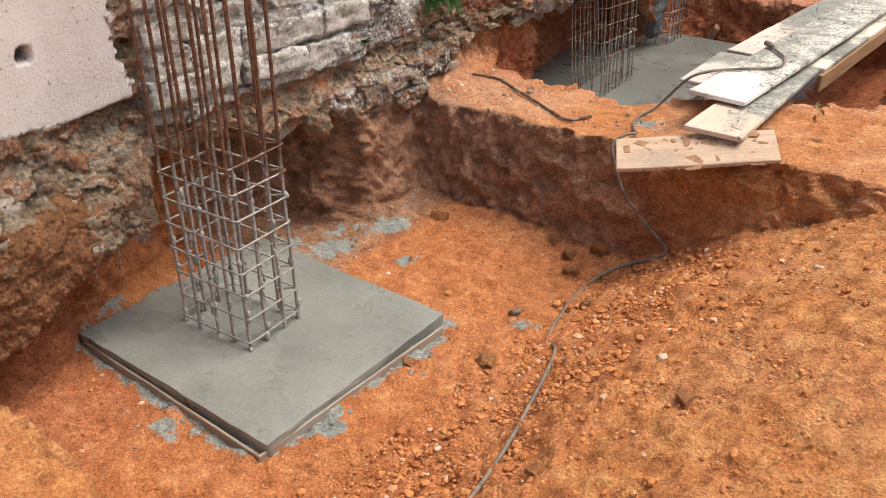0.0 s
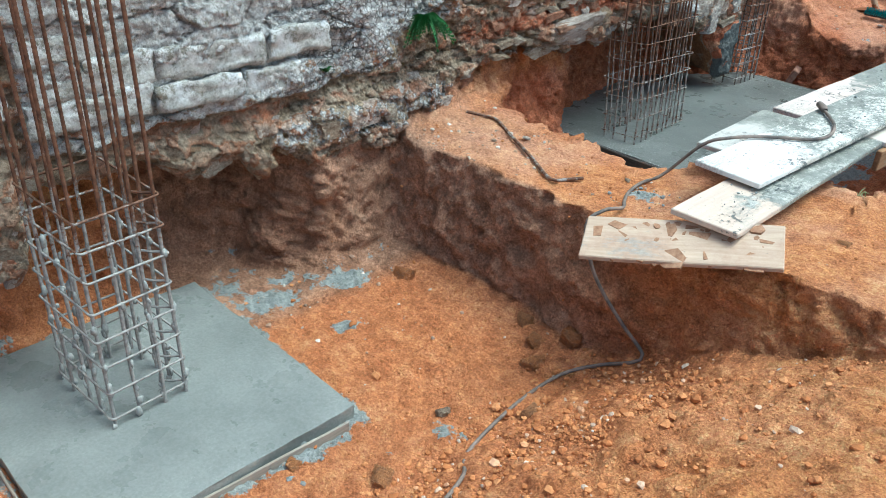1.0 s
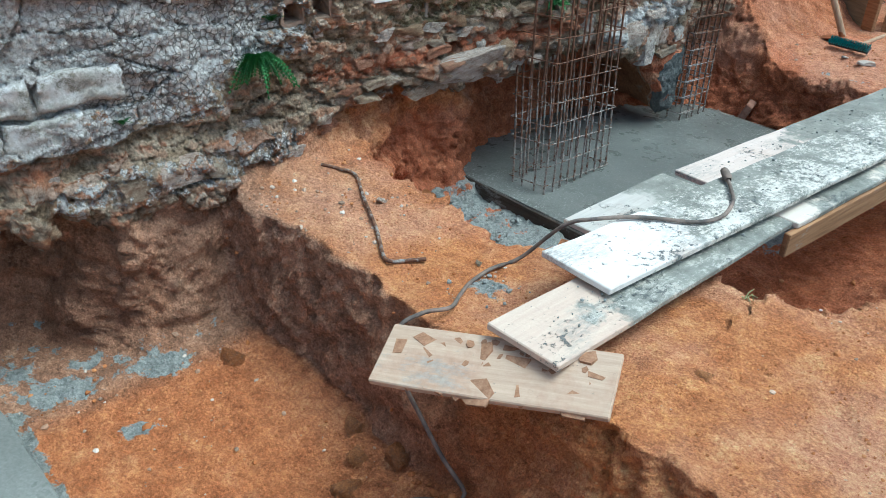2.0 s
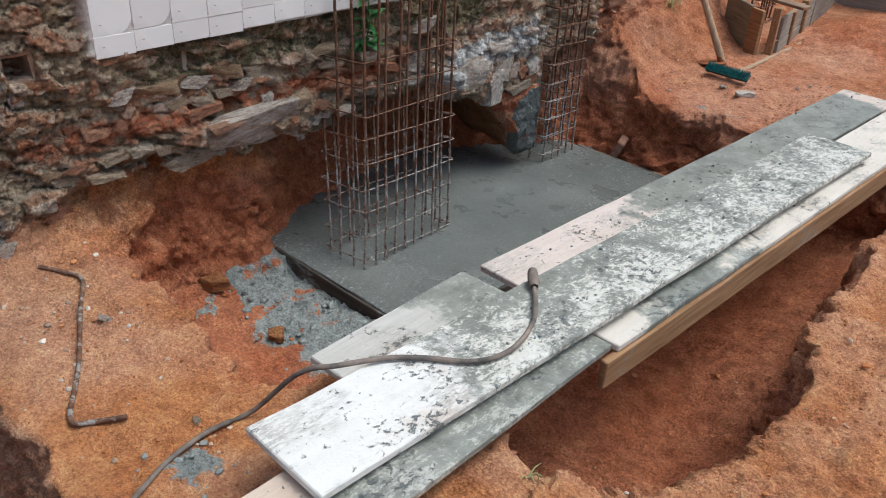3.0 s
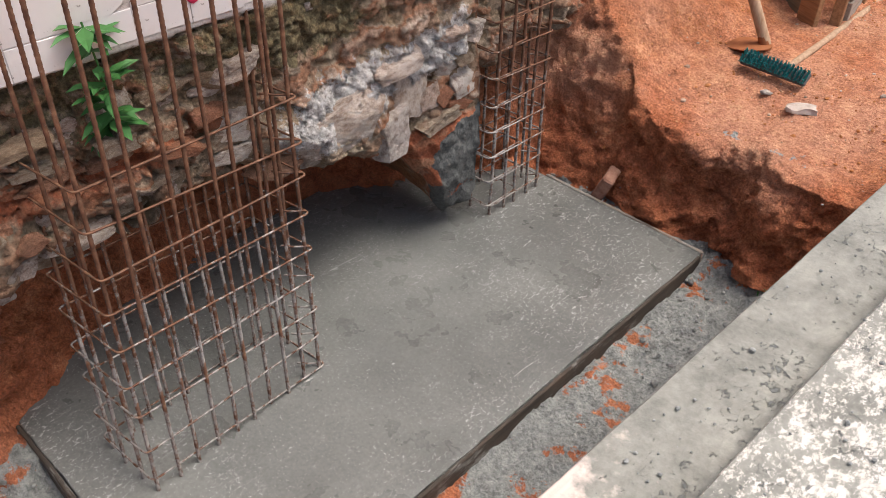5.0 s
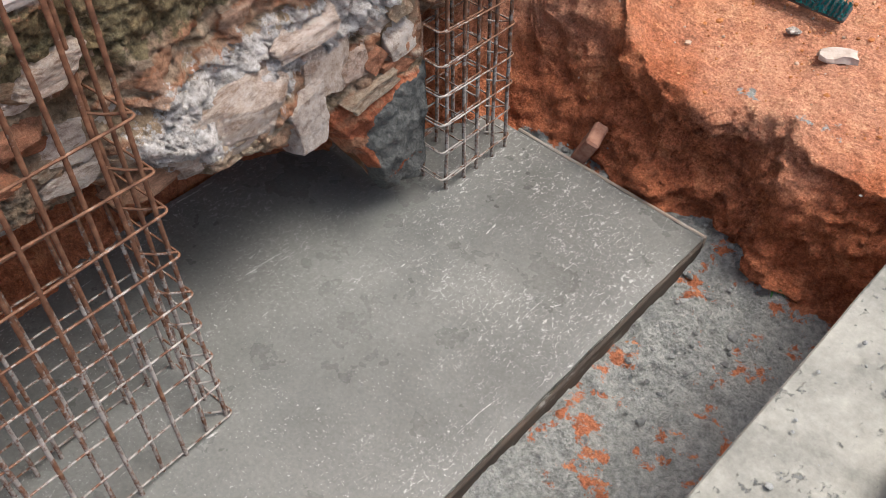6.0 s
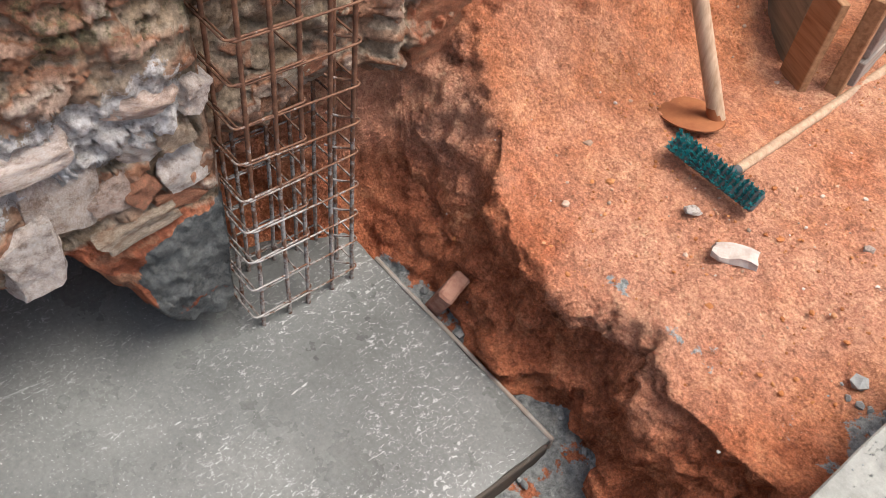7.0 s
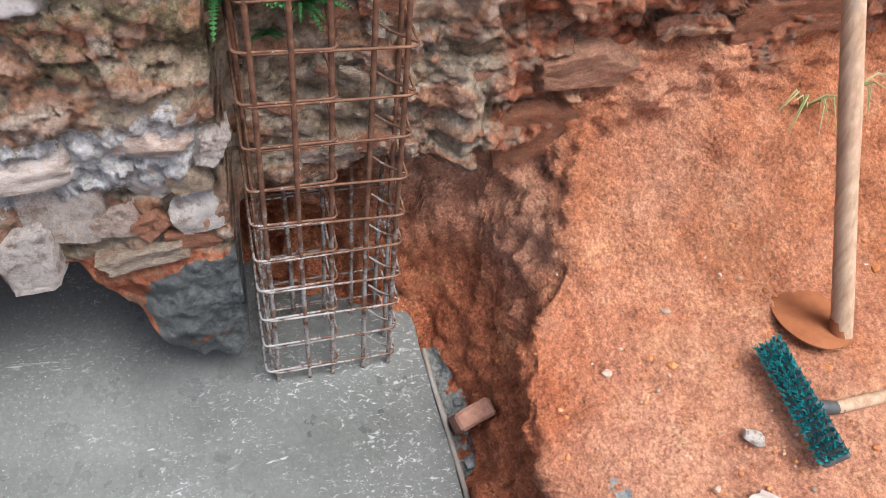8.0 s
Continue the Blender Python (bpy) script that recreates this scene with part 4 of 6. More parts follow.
# ---- poured footings ----
def footing(label, x0, x1_, y0, y1_, top, thick, turn, mat, seed):
    """A poured slab: wavy skin, rounded and slightly ragged rim."""
    nx, ny = int((x1_ - x0) / 0.03), int((y1_ - y0) / 0.03)
    u, v = np.meshgrid(np.linspace(-1, 1, nx), np.linspace(-1, 1, ny))
    hx, hy = (x1_ - x0) / 2, (y1_ - y0) / 2
    rag = 0.0025 * fbm(u * hx, v * hy, seed, 14, 2, seed)
    x, y = u * hx * (1 + rag), v * hy * (1 + rag)
    rim = np.minimum(hx - abs(u * hx), hy - abs(v * hy))
    z = top + 0.004 * fbm(x, y, 0, 3, 2, seed) - 0.003 * sstep(0.02, 0.0, rim) + 0.0015 * fbm(x, y, 0, 30, 2, seed)
    verts_ = [np.stack([x, y, z], -1).reshape(-1, 3)]
    faces_ = [grid_faces(ny, nx)]
    i = np.arange(nx * ny).reshape(ny, nx)
    loop = np.concatenate([i[0, :-1], i[:-1, -1], i[-1, :0:-1], i[:0:-1, 0]])
    base = nx * ny
    top_ring = verts_[0][loop]
    verts_.append(top_ring.copy())
    base += len(loop)
    for k, (down, out) in enumerate(((0.004, 1.002), (0.012, 1.003), (0.06, 1.0), (thick, 0.998))):
        ring = top_ring * [out, out, 1]
        ring[:, 2] = top - down
        ring[:, :2] += 0.004 * fbm(ring[:, 0], ring[:, 1], k, 20, 2, seed)[:, None]
        verts_.append(ring)
        up = base + np.arange(len(loop)) + (k - 1) * len(loop)
        lo = base + np.arange(len(loop)) + k * len(loop)
        faces_.append(np.stack([up, lo, np.roll(lo, -1), np.roll(up, -1)], -1))
    flecked = np.maximum(sstep(0.2, 0.02, rim), sstep(0.25, 0.75, v + 0.25 * u + 0.2 * fbm(x, y, 0, 4, 2, seed)))
    near_rim = np.concatenate([flecked.ravel(), np.ones(sum(len(v_) for v_ in verts_[1:]))])
    me = as_mesh("footing_slab", np.concatenate(verts_), np.concatenate(faces_), mat, True, dict(rim=near_rim))
    return thing("footing_slab", label, "concrete slab", pose((x0 + x1_) / 2, (y0 + y1_) / 2, 0, 0, 0, turn), "fresh footings", me)


footing("square fresh grey concrete footing slab, still wet, on clay", -3.25, -1.985, 1.5, 2.65, -0.758, 0.11, 2.0, SLAB_A, 3)
footing("long fresh grey concrete footing slab flecked with white", -3.74, -2.28, 5.51, 7.87, -0.655, 0.11, 1.0, SLAB_B, 5)


# ---- form boards round the slabs ----
def stick(name, label, category, p, q, w, t, mat, cuts=6, wear=0.004, seed=1, group="", roll=0.0):
    """A board from p to q (middle of its top face), w wide and t thick."""
    p, q = Vector(p), Vector(q)
    d = q - p
    me = box_mesh(name, w, d.length, t, mat, min(0.004, t / 4), wear, cuts, seed)
    y_ = d.normalized()
    x_ = y_.cross(Vector((0, 0, 1))).normalized()
    z_ = x_.cross(y_)
    m = Matrix((x_, y_, z_)).transposed().to_4x4() @ pose(0, 0, 0, 0, roll, 0)
    m = Matrix.Translation((p + q) / 2) @ m @ Matrix.Translation((0, 0, -t))
    return thing(name, label, category, m, group, me)


stick("form_board", "thin raw wooden form strip along a slab's edge", "board", (-1.974, 1.48, -0.79), (-1.966, 2.62, -0.79), 0.012, 0.08, FORM_GREY, 8, 0.003, 2, "slab form strips")
stick("form_board", "thin mud-stained form strip along a slab's edge", "board", (-3.2, 1.478, -0.795), (-1.98, 1.49, -0.793), 0.012, 0.08, FORM_GREY, 8, 0.003, 3, "slab form strips")
stick("form_board", "thin cement-smeared form strip along a slab's edge", "board", (-3.12, 7.878, -0.652), (-2.29, 7.893, -0.654), 0.014, 0.1, FORM_GREY, 8, 0.003, 4, "slab form strips")

# near-black strips along the long slab's outer edge and its near end
stick("form_board", "dark form board along the long slab's outer edge", "board", (-2.252, 5.5, -0.662), (-2.293, 7.87, -0.662), 0.014, 0.11, DARK_WOOD, 8, 0.003, 31, "slab form strips")
stick("form_board", "dark form board across the long slab's end", "board", (-3.4, 5.49, -0.662), (-2.26, 5.508, -0.662), 0.016, 0.11, DARK_WOOD, 8, 0.003, 32, "slab form strips")

# ---- reinforcement ----
def bar_mesh(name, z0, z1, r, seed, mat):
    """A deformed bar with ribs and a slight sway."""
    z = np.arange(z0, z1, 0.008)
    rad = r * np.where(np.arange(len(z)) % 2 == 0, 1.0, 0.84)
    s = np.stack([0.006 * fbm(z, seed, 0, 1.4, 2, seed), 0.006 * fbm(z, seed, 5, 1.4, 2, seed + 9), z], -1)
    return tubes_mesh(name, [(s, rad)], mat, 6)


def ring_line(u, v, tilt=0.0, r=0.015):
    pts = []
    for cx, cy, a0 in ((u - r, v - r, 0), (-u + r, v - r, 90), (-u + r, -v + r, 180), (u - r, -v + r, 270)):
        for k in range(4):
            a_ = radians(a0 + 30 * k)
            pts.append((cx + r * math.cos(a_), cy + r * math.sin(a_), tilt * cy))
    return np.array(pts)


def cage(label, x, y, base, turn, u, v, nu, nv, top, levels, r, wire, lean=(0, 0), seed=1, inner=None, splay=0.0, mat=None, crust=0):
    mat = mat or REBAR
    rnd = random.Random(seed)
    root = thing("rebar_cage", label, "rebar cage", Matrix.Translation((x, y, base)) @ pose(0, 0, 0, lean[0], lean[1], turn), "column cages")
    spots = [(-u + 2 * u * k / (nu - 1), s * v) for k in range(nu) for s in (-1, 1)] + [(s * u, -v + 2 * v * k / (nv - 1)) for k in range(1, nv - 1) for s in (-1, 1)]
    shapes = [bar_mesh("bar", -0.05, top - base, r, seed * 10 + k, mat) for k in range(4)]
    for k, (a_, b_) in enumerate(spots):
        part("bar", shapes[k % 4], root, pose(a_ + rnd.uniform(-0.008, 0.008), b_ + rnd.uniform(-0.008, 0.008), 0, rnd.uniform(-0.5, 0.5), rnd.uniform(-0.5, 0.5) - (splay if a_ < -0.9 * u else 0.0), 0))
    loop = ring_line(u + r + wire, v + r + wire)
    lv, lf = tube(loop, wire, 6, True)
    ev, ef = tube(np.array([(u, v + r, 0.004), (u - 0.03, v - 0.035, 0.008), (u - 0.055, v - 0.06, 0.014)]), wire, 6)
    stirrup = as_mesh("stirrup", np.concatenate([lv, ev]), np.concatenate([lf, ef + len(lv)]), mat)
    for z in levels:
        part("stirrup", stirrup, root, pose(rnd.uniform(-0.004, 0.004), rnd.uniform(-0.004, 0.004), z - base, rnd.uniform(-1.6, 1.6), rnd.uniform(-1.6, 1.6), rnd.uniform(-0.8, 0.8)) @ Matrix.Diagonal((1 + math.tan(radians(splay)) * (z - base) / (2 * u), 1, 1, 1)) @ pose(-0.5 * math.tan(radians(splay)) * (z - base), 0, 0))
        if inner:
            iv, it = inner
            small = bpy.data.meshes.get("inner_stirrup_%d" % seed) or tubes_mesh("inner_stirrup_%d" % seed, [(ring_line(u + r + wire, iv), wire)], REBAR, 6, True)
            part("stirrup", small, root, pose(0, it, z - base + 0.008, rnd.uniform(-2, 2), rnd.uniform(-2, 2), 0))
    if crust:
        bm_ = bmesh.new()
        for z in levels[:crust]:
            for a_, b_ in spots:
                for _ in range(3):
                    if rnd.random() < 0.75 - 0.09 * (z - base) / 0.12:
                        m_ = pose(a_ * 1.03 + rnd.uniform(-0.008, 0.008), b_ * 1.03 + rnd.uniform(-0.008, 0.008), z - base + rnd.uniform(-0.05, 0.05) * (_ > 0), rnd.uniform(-15, 15), 0, rnd.uniform(0, 90)) @ Matrix.Diagonal((*(rnd.uniform(0.6, 1.2) for _k in range(2)), rnd.uniform(1.2, 3.0), 1))
                        bmesh.ops.create_icosphere(bm_, subdivisions=1, radius=rnd.uniform(0.009, 0.014), matrix=m_)
        for v in bm_.verts:
            v.co += Vector(noise.noise_vector(v.co * 70)) * 0.005
        part("cement_crust", bm_mesh("cement_crust", bm_, CRUST, True), root, None, "grey cement crusted on the ties")["kind"] = "stuff"
    return root


cage("rusty column cage with cement-splashed stirrups standing in wet concrete", -2.72, 2.025, -0.76, 5.5, 0.21, 0.15, 5, 4, 1.75, [-0.715 + 0.122 * k for k in range(8)], 0.0088, 0.005, (0, 0), 1, None, 0.0, REBAR_GREY, 6)
cage("long rusty rebar cage standing in a fresh footing", -2.985, 6.01, -0.66, 5.5, 0.127, 0.335, 4, 10, 1.6, [-0.63 + 0.124 * k for k in range(8)] + [0.36], 0.007, 0.0034, (-3.6, -3.2), 2, None, 3.0)
cage("narrow rusty rebar cage close to the undercut wall", -3.19, 7.6, -0.66, 1.0, 0.1, 0.165, 3, 5, 1.5, [-0.6 + 0.117 * k for k in range(17)], 0.0072, 0.0033, (-1.0, -1.0), 3, (0.1, -0.09))

# ---- planks laid across the pit ----
stick("plank", "splintered bare board under the plank walkway, caked with dried mud", "plank", (-1.612, 3.546, -0.105), (-0.955, 3.897, 0.003), 0.237, 0.024, PALE_WOOD, 7, 0.005, 5, "walkway planks", 17)
stick("plank", "cement-smeared plank whose end lies on a muddy board", "plank", (-1.24, 3.79, 0.03), (-1.31, 5.28, 0.002), 0.285, 0.026, MUDDY_WOOD, 6, 0.004, 6, "walkway planks")
stick("plank", "lime-white top plank spattered with grey mortar", "plank", (-1.392, 4.2, 0.066), (-1.335, 7.46, 0.05), 0.31, 0.026, LIMED_WOOD, 6, 0.004, 7, "walkway planks")
stick("plank", "short pale grey plank under the white one", "plank", (-1.615, 4.56, 0.0), (-1.655, 5.26, 0.0), 0.26, 0.024, DRY_WOOD, 6, 0.004, 8, "walkway planks")
stick("plank", "long plank grey with wet cement along the pit", "plank", (-1.615, 5.33, -0.002), (-1.575, 8.55, -0.02), 0.31, 0.026, GREY_WOOD, 6, 0.004, 9, "walkway planks")
stick("plank", "long dusty plank at the outer edge of the walkway", "plank", (-1.29, 5.292, 0.002), (-1.25, 8.6, -0.01), 0.29, 0.026, DUSTY_WOOD, 6, 0.004, 10, "walkway planks")
stick("edge_beam", "yellowish timber on edge carrying the outer plank", "beam", (-1.15, 5.22, -0.026), (-1.105, 8.5, -0.036), 0.028, 0.105, EDGE_WOOD, 5, 0.003, 11)

# ---- cable, bent bar ----
floor_way = [(x, y, gz(x, y) + 0.016) for x, y in ((-1.0, 1.4), (-1.1, 1.85), (-1.2, 2.19), (-1.3, 2.48), (-1.39, 2.7), (-1.51, 2.85), (-1.59, 3.2), (-1.6, 3.5), (-1.5, 3.64), (-1.36, 3.66))]
face_way = [(-1.34, 3.7, gz(-1.34, 3.66) + 0.04), (-1.44, 3.68, -0.52), (-1.56, 3.68, -0.42), (-1.63, 3.66, -0.3), (-1.7, 3.68, -0.14), (-1.69, 3.78, -0.1)]
top_way = [(-1.68, 3.9, gz(-1.68, 3.9) + 0.03), (-1.74, 4.0, gz(-1.74, 4.0) + 0.015), (-1.79, 4.1, gz(-1.79, 4.1) + 0.015), (-1.82, 4.24, gz(-1.82, 4.24) + 0.015), (-1.79, 4.37, gz(-1.79, 4.37) + 0.03), (-1.66, 4.45, 0.04), (-1.57, 4.52, 0.084), (-1.51, 4.65, 0.077), (-1.44, 4.73, 0.076), (-1.33, 4.83, 0.076), (-1.3, 4.95, 0.076), (-1.34, 5.09, 0.076), (-1.4, 5.18, 0.076), (-1.47, 5.26, 0.078)]
cable = thing("cable", "dusty black rubber cable trailing from the pit over the planks", "cable")
part("sheath", tubes_mesh("sheath", [(smooth_line(floor_way + face_way + top_way), 0.0082)], RUBBER, 8), cable)
plug_line = smooth_line([(-1.465, 5.255, 0.082), (-1.5, 5.29, 0.086), (-1.53, 5.325, 0.082)], 0.012)
part("plug", tubes_mesh("plug", [(plug_line, np.interp(np.arange(len(plug_line)), [0, 2, len(plug_line) - 1], [0.012, 0.02, 0.017]))], RUBBER, 10), cable, None, "muddy connector at the cable's end")
bend = [(x, y, gz(x, y) + 0.014) for x, y in ((-3.02, 4.25), (-2.93, 4.33), (-2.88, 4.345), (-2.82, 4.325), (-2.7, 4.26), (-2.39, 4.11), (-2.2, 4.0), (-2.14, 3.985), (-2.11, 4.02), (-2.06, 4.11))]
thing("bent_bar", "rusty steel bar bent at both ends lying on the clay ridge", "steel bar", me=tubes_mesh("bent_bar", [(smooth_line(bend, 0.012), 0.0085)], REBAR, 8))


# ---- tools on the terrace ----
def broom():
    root = thing("broom", "push broom with teal bristles lying on red clay", "broom", pose(-2.472, 8.562, gz(-2.472, 8.562) + 0.006, 0, 0, -1))
    tip_over = pose(0, 0, 0.026, 40, 0, 0)
    part("head", box_mesh("head", 0.305, 0.062, 0.022, BLACK, 0.006, 0.001, 6), root, tip_over, "dusty black broom block")
    rnd, lines_ = random.Random(4), []
    for i in range(17):
        for j in range(5):
            x, y = -0.144 + 0.288 * i / 16, -0.026 + 0.052 * j / 4
            lean_x, lean_y = rnd.uniform(-0.1, 0.1) + x * 0.5, rnd.uniform(-0.1, 0.1) + y * 4
            for _ in range(11):
                base = np.array([x + rnd.uniform(-0.003, 0.003), y + rnd.uniform(-0.003, 0.003), 0.02])
                d = np.array([rnd.gauss(lean_x, 0.2), rnd.gauss(lean_y, 0.2), 1.0])
                tip = base + d / np.linalg.norm(d) * rnd.uniform(0.018, 0.025)
                lines_.append((np.array([base, (base + tip) / 2, tip]), np.array([0.0013, 0.0014, 0.0012])))
    part("bristles", tubes_mesh("bristles", lines_, TEAL, 4), root, tip_over, "teal plastic bristles")
    part("socket", tubes_mesh("socket", [(np.array([(0.02, 0.02, 0.03), (0.024, 0.05, 0.026), (0.028, 0.085, 0.022)]), np.array([0.017, 0.016, 0.014]))], BLACK, 10), root)
    hl = smooth_line([(0.026, 0.07, 0.024), (0.01, 0.5, 0.03), (-0.008, 0.85, 0.032), (-0.025, 1.2, 0.036)], 0.05)
    part("handle", tubes_mesh("handle", [(hl, 0.0155 + 0.001 * fbm(hl[:, 1], 0, 0, 9, 2, 5))], HANDLE, 10), root, None, "worn pale wooden handle")


def hoe():
    bx, by = -2.6, 8.75
    root = thing("hoe", "hoe with a rusty round blade and wooden handle", "hoe", pose(bx, by, gz(bx, by) + 0.004))
    bm = bmesh.new()
    rim = []
    for k in range(28):
        a_ = 2 * math.pi * k / 28
        r = 0.108 * (1 + 0.12 * math.cos(a_ - 0.5))
        rim.append(bm.verts.new((-0.095 + r * math.cos(a_), -0.05 + r * 0.8 * math.sin(a_), 0.012 + 0.018 * math.cos(a_))))
    f = bm.faces.new(rim)
    ex = bmesh.ops.extrude_face_region(bm, geom=[f])
    bmesh.ops.translate(bm, vec=(0, 0, 0.004), verts=[v for v in ex["geom"] if isinstance(v, bmesh.types.BMVert)])
    part("blade", bm_mesh("blade", bm, RUST), root, None, "rust-brown rounded hoe blade")
    d = np.array([-0.43, -0.15, 0.89])
    part("socket", tubes_mesh("socket", [(np.array([-0.01, 0.0, 0.0]) + d[None] * np.linspace(0.0, 0.07, 4)[:, None], np.array([0.027, 0.026, 0.024, 0.022]))], RUST, 12), root)
    t = np.linspace(0.02, 1.3, 28)
    line = np.array([-0.01, 0.0, 0.0]) + d[None] * t[:, None] + 0.008 * np.stack([fbm(t, 1, 0, 1.5, 2, 3), fbm(t, 4, 0, 1.5, 2, 4), 0 * t], -1)
    part("handle", tubes_mesh("handle", [(line, 0.025 - 0.003 * t / 1.3 + 0.001 * fbm(t, 0, 0, 7, 2, 6))], HANDLE, 12), root, None, "smooth round wooden handle")


broom()
hoe()


# ---- form work beyond the terrace ----
def panel(name, x0, y0, x1_, y1_, z0, z1, t, mat, label, group="form boards", seed=1):
    """An upright board between two points of the plan."""
    d = Vector((x1_ - x0, y1_ - y0, 0))
    me = box_mesh(name, t, d.length, z1 - z0, mat, 0.003, 0.004, 5, seed)
    return thing(name, label, "board", pose((x0 + x1_) / 2, (y0 + y1_) / 2, z0, 0, 0, math.degrees(math.atan2(d.y, d.x)) - 90), group, me)


panel("form_board", -2.97, 9.40, -2.67, 9.18, -0.2, 0.2, 0.025, FORM_GREEN, "mouldy greenish wooden form board set upright in clay", seed=2)
panel("form_board", -2.66, 9.15, -2.55, 9.10, -0.18, 0.2, 0.03, EDGE_WOOD, "short upright timber form board, raw yellow", seed=3)
panel("form_board", -2.48, 9.26, -2.65, 10.20, -0.18, -0.02, 0.025, FORM_GREY, "low weathered form board with cement stains", seed=4)
panel("form_board", -2.49, 9.28, -2.66, 10.25, -0.015, 0.14, 0.025, FORM_GREY, "upper weathered form board with cement stains", seed=5)
panel("form_board", -2.65, 10.22, -2.81, 11.10, -0.2, 0.25, 0.025, FORM_GREY, "tall grey form board at the back of the trench", seed=6)
panel("form_board", -2.81, 11.12, -0.95, 11.20, -0.15, 0.1, 0.03, FORM_GREY, "lower broad grey form board closing the trench", seed=7)
panel("form_board", -2.81, 11.13, -0.95, 11.21, 0.105, 0.42, 0.03, FORM_GREY, "upper broad grey form board closing the trench", seed=8)
for x, y, z1 in ((-2.5, 9.2, 0.22), (-2.53, 9.55, 0.14), (-2.59, 9.9, 0.16)):
    thing("form_post", "squared timber post bracing the form boards", "post", pose(x, y, -0.19, 0, 0, 12), "form posts", box_mesh("form_post", 0.05, 0.06, z1 + 0.19, EDGE_WOOD, 0.004, 0.003, 4))
stick("batten", "loose pale batten laid across the form boards", "batten", (-3.05, 9.44, 0.26), (-2.36, 9.34, 0.235), 0.1, 0.022, FORM_WOOD, 6, 0.003, 21, "battens")
stick("batten", "grey batten lying over the form boards", "batten", (-2.75, 10.0, 0.28), (-2.45, 10.9, 0.45), 0.1, 0.025, FORM_GREY, 6, 0.003, 22, "battens")
stick("batten", "pale batten capping the back form board", "batten", (-2.6, 11.15, 0.446), (-1.6, 11.19, 0.446), 0.08, 0.025, EDGE_WOOD, 6, 0.003, 23, "battens")
cage("rusty rebar cage inside the timber form", -2.98, 9.85, -0.12, 4, 0.12, 0.12, 4, 4, 1.3, [-0.05 + 0.12 * k for k in range(10)], 0.008, 0.0042, (0, 0), 6)


# ---- rubble, loose stones, clods ----
rnd = random.Random(12)
PALE = [rock_mesh("stone", 20 + k, PALE_ROCK, 0.55 + 0.1 * k) for k in range(4)]
GREY = [rock_mesh("stone", 40 + k, GREY_ROCK, 0.55 + 0.1 * k) for k in range(4)]
REDS = [rock_mesh("stone", 60 + k, RED_ROCK, 0.55 + 0.1 * k) for k in range(4)]
CLODS = [rock_mesh("clod", 80 + k, CLAY_ROCK, 0.55 + 0.1 * k) for k in range(4)]


def wall_x(y, z):
    j = int(np.clip(np.searchsorted(wy, y), 0, len(wy) - 1))
    i = int(np.argmin(abs(WZ[:, j] - z)))
    return float(WX[i, j])


def set_stone(me, y, z, size, tall=1.0, turn=0.0, out=0.0, deep_=0.6):
    """A stone bedded in the wall's face."""
    m = Matrix.Translation((wall_x(y, z) + out, y, z)) @ Euler((radians(turn), 0, 0)).to_matrix().to_4x4() @ Euler((0, radians(90), 0)).to_matrix().to_4x4()
    ob = part("stone", me, wall, m @ Matrix.Diagonal((size * tall, size, size * deep_, 1)))
    return ob


# the large bedded blocks: along the wall, height, size
for k, (y, z, s, tall, turn, kind) in enumerate((
        (5.28, 0.1, 0.42, 0.4, 4, PALE), (4.97, 0.05, 0.26, 0.36, 8, GREY), (5.55, 0.06, 0.2, 0.6, -20, PALE), (6.35, 0.2, 0.24, 0.5, -6, PALE), (6.5, 0.1, 0.22, 0.5, 10, GREY), (6.68, 0.06, 0.24, 0.6, -8, PALE),
        (4.3, -0.03, 0.17, 1.0, 15, PALE), (4.18, 0.0, 0.2, 0.6, -10, PALE), (4.42, -0.07, 0.16, 0.6, 0, REDS), (3.1, -0.03, 0.18, 0.6, 8, PALE), (2.95, -0.09, 0.18, 0.7, -15, GREY),
        (2.75, -0.1, 0.2, 0.9, 10, GREY), (3.72, -0.1, 0.2, 0.6, 10, GREY), (3.6, -0.03, 0.26, 0.45, 4, PALE), (3.84, -0.01, 0.18, 0.8, 30, PALE), (3.4, -0.08, 0.24, 0.5, -8, GREY), (4.62, 0.14, 0.24, 0.5, 14, REDS),
        (8.13, 0.1, 0.26, 0.7, 14, REDS), (8.25, 0.26, 0.34, 0.4, 10, REDS), (8.5, 0.28, 0.3, 0.5, 20, REDS), (7.95, 0.22, 0.2, 0.7, -10, REDS), (8.75, 0.36, 0.34, 0.4, 8, REDS), (5.95, 0.05, 0.22, 0.6, 0, GREY), (6.15, 0.03, 0.2, 0.6, 10, PALE),
        (5.75, 0.0, 0.2, 0.6, 20, GREY), (1.5, 0.06, 0.22, 0.7, 10, GREY), (1.23, 0.0, 0.24, 0.6, 8, PALE), (1.72, -0.2, 0.15, 0.7, 15, GREY))):
    set_stone(kind[k % 4], y, z, s * 0.95, min(1.0, tall * 1.15), turn, -0.045, 0.6)
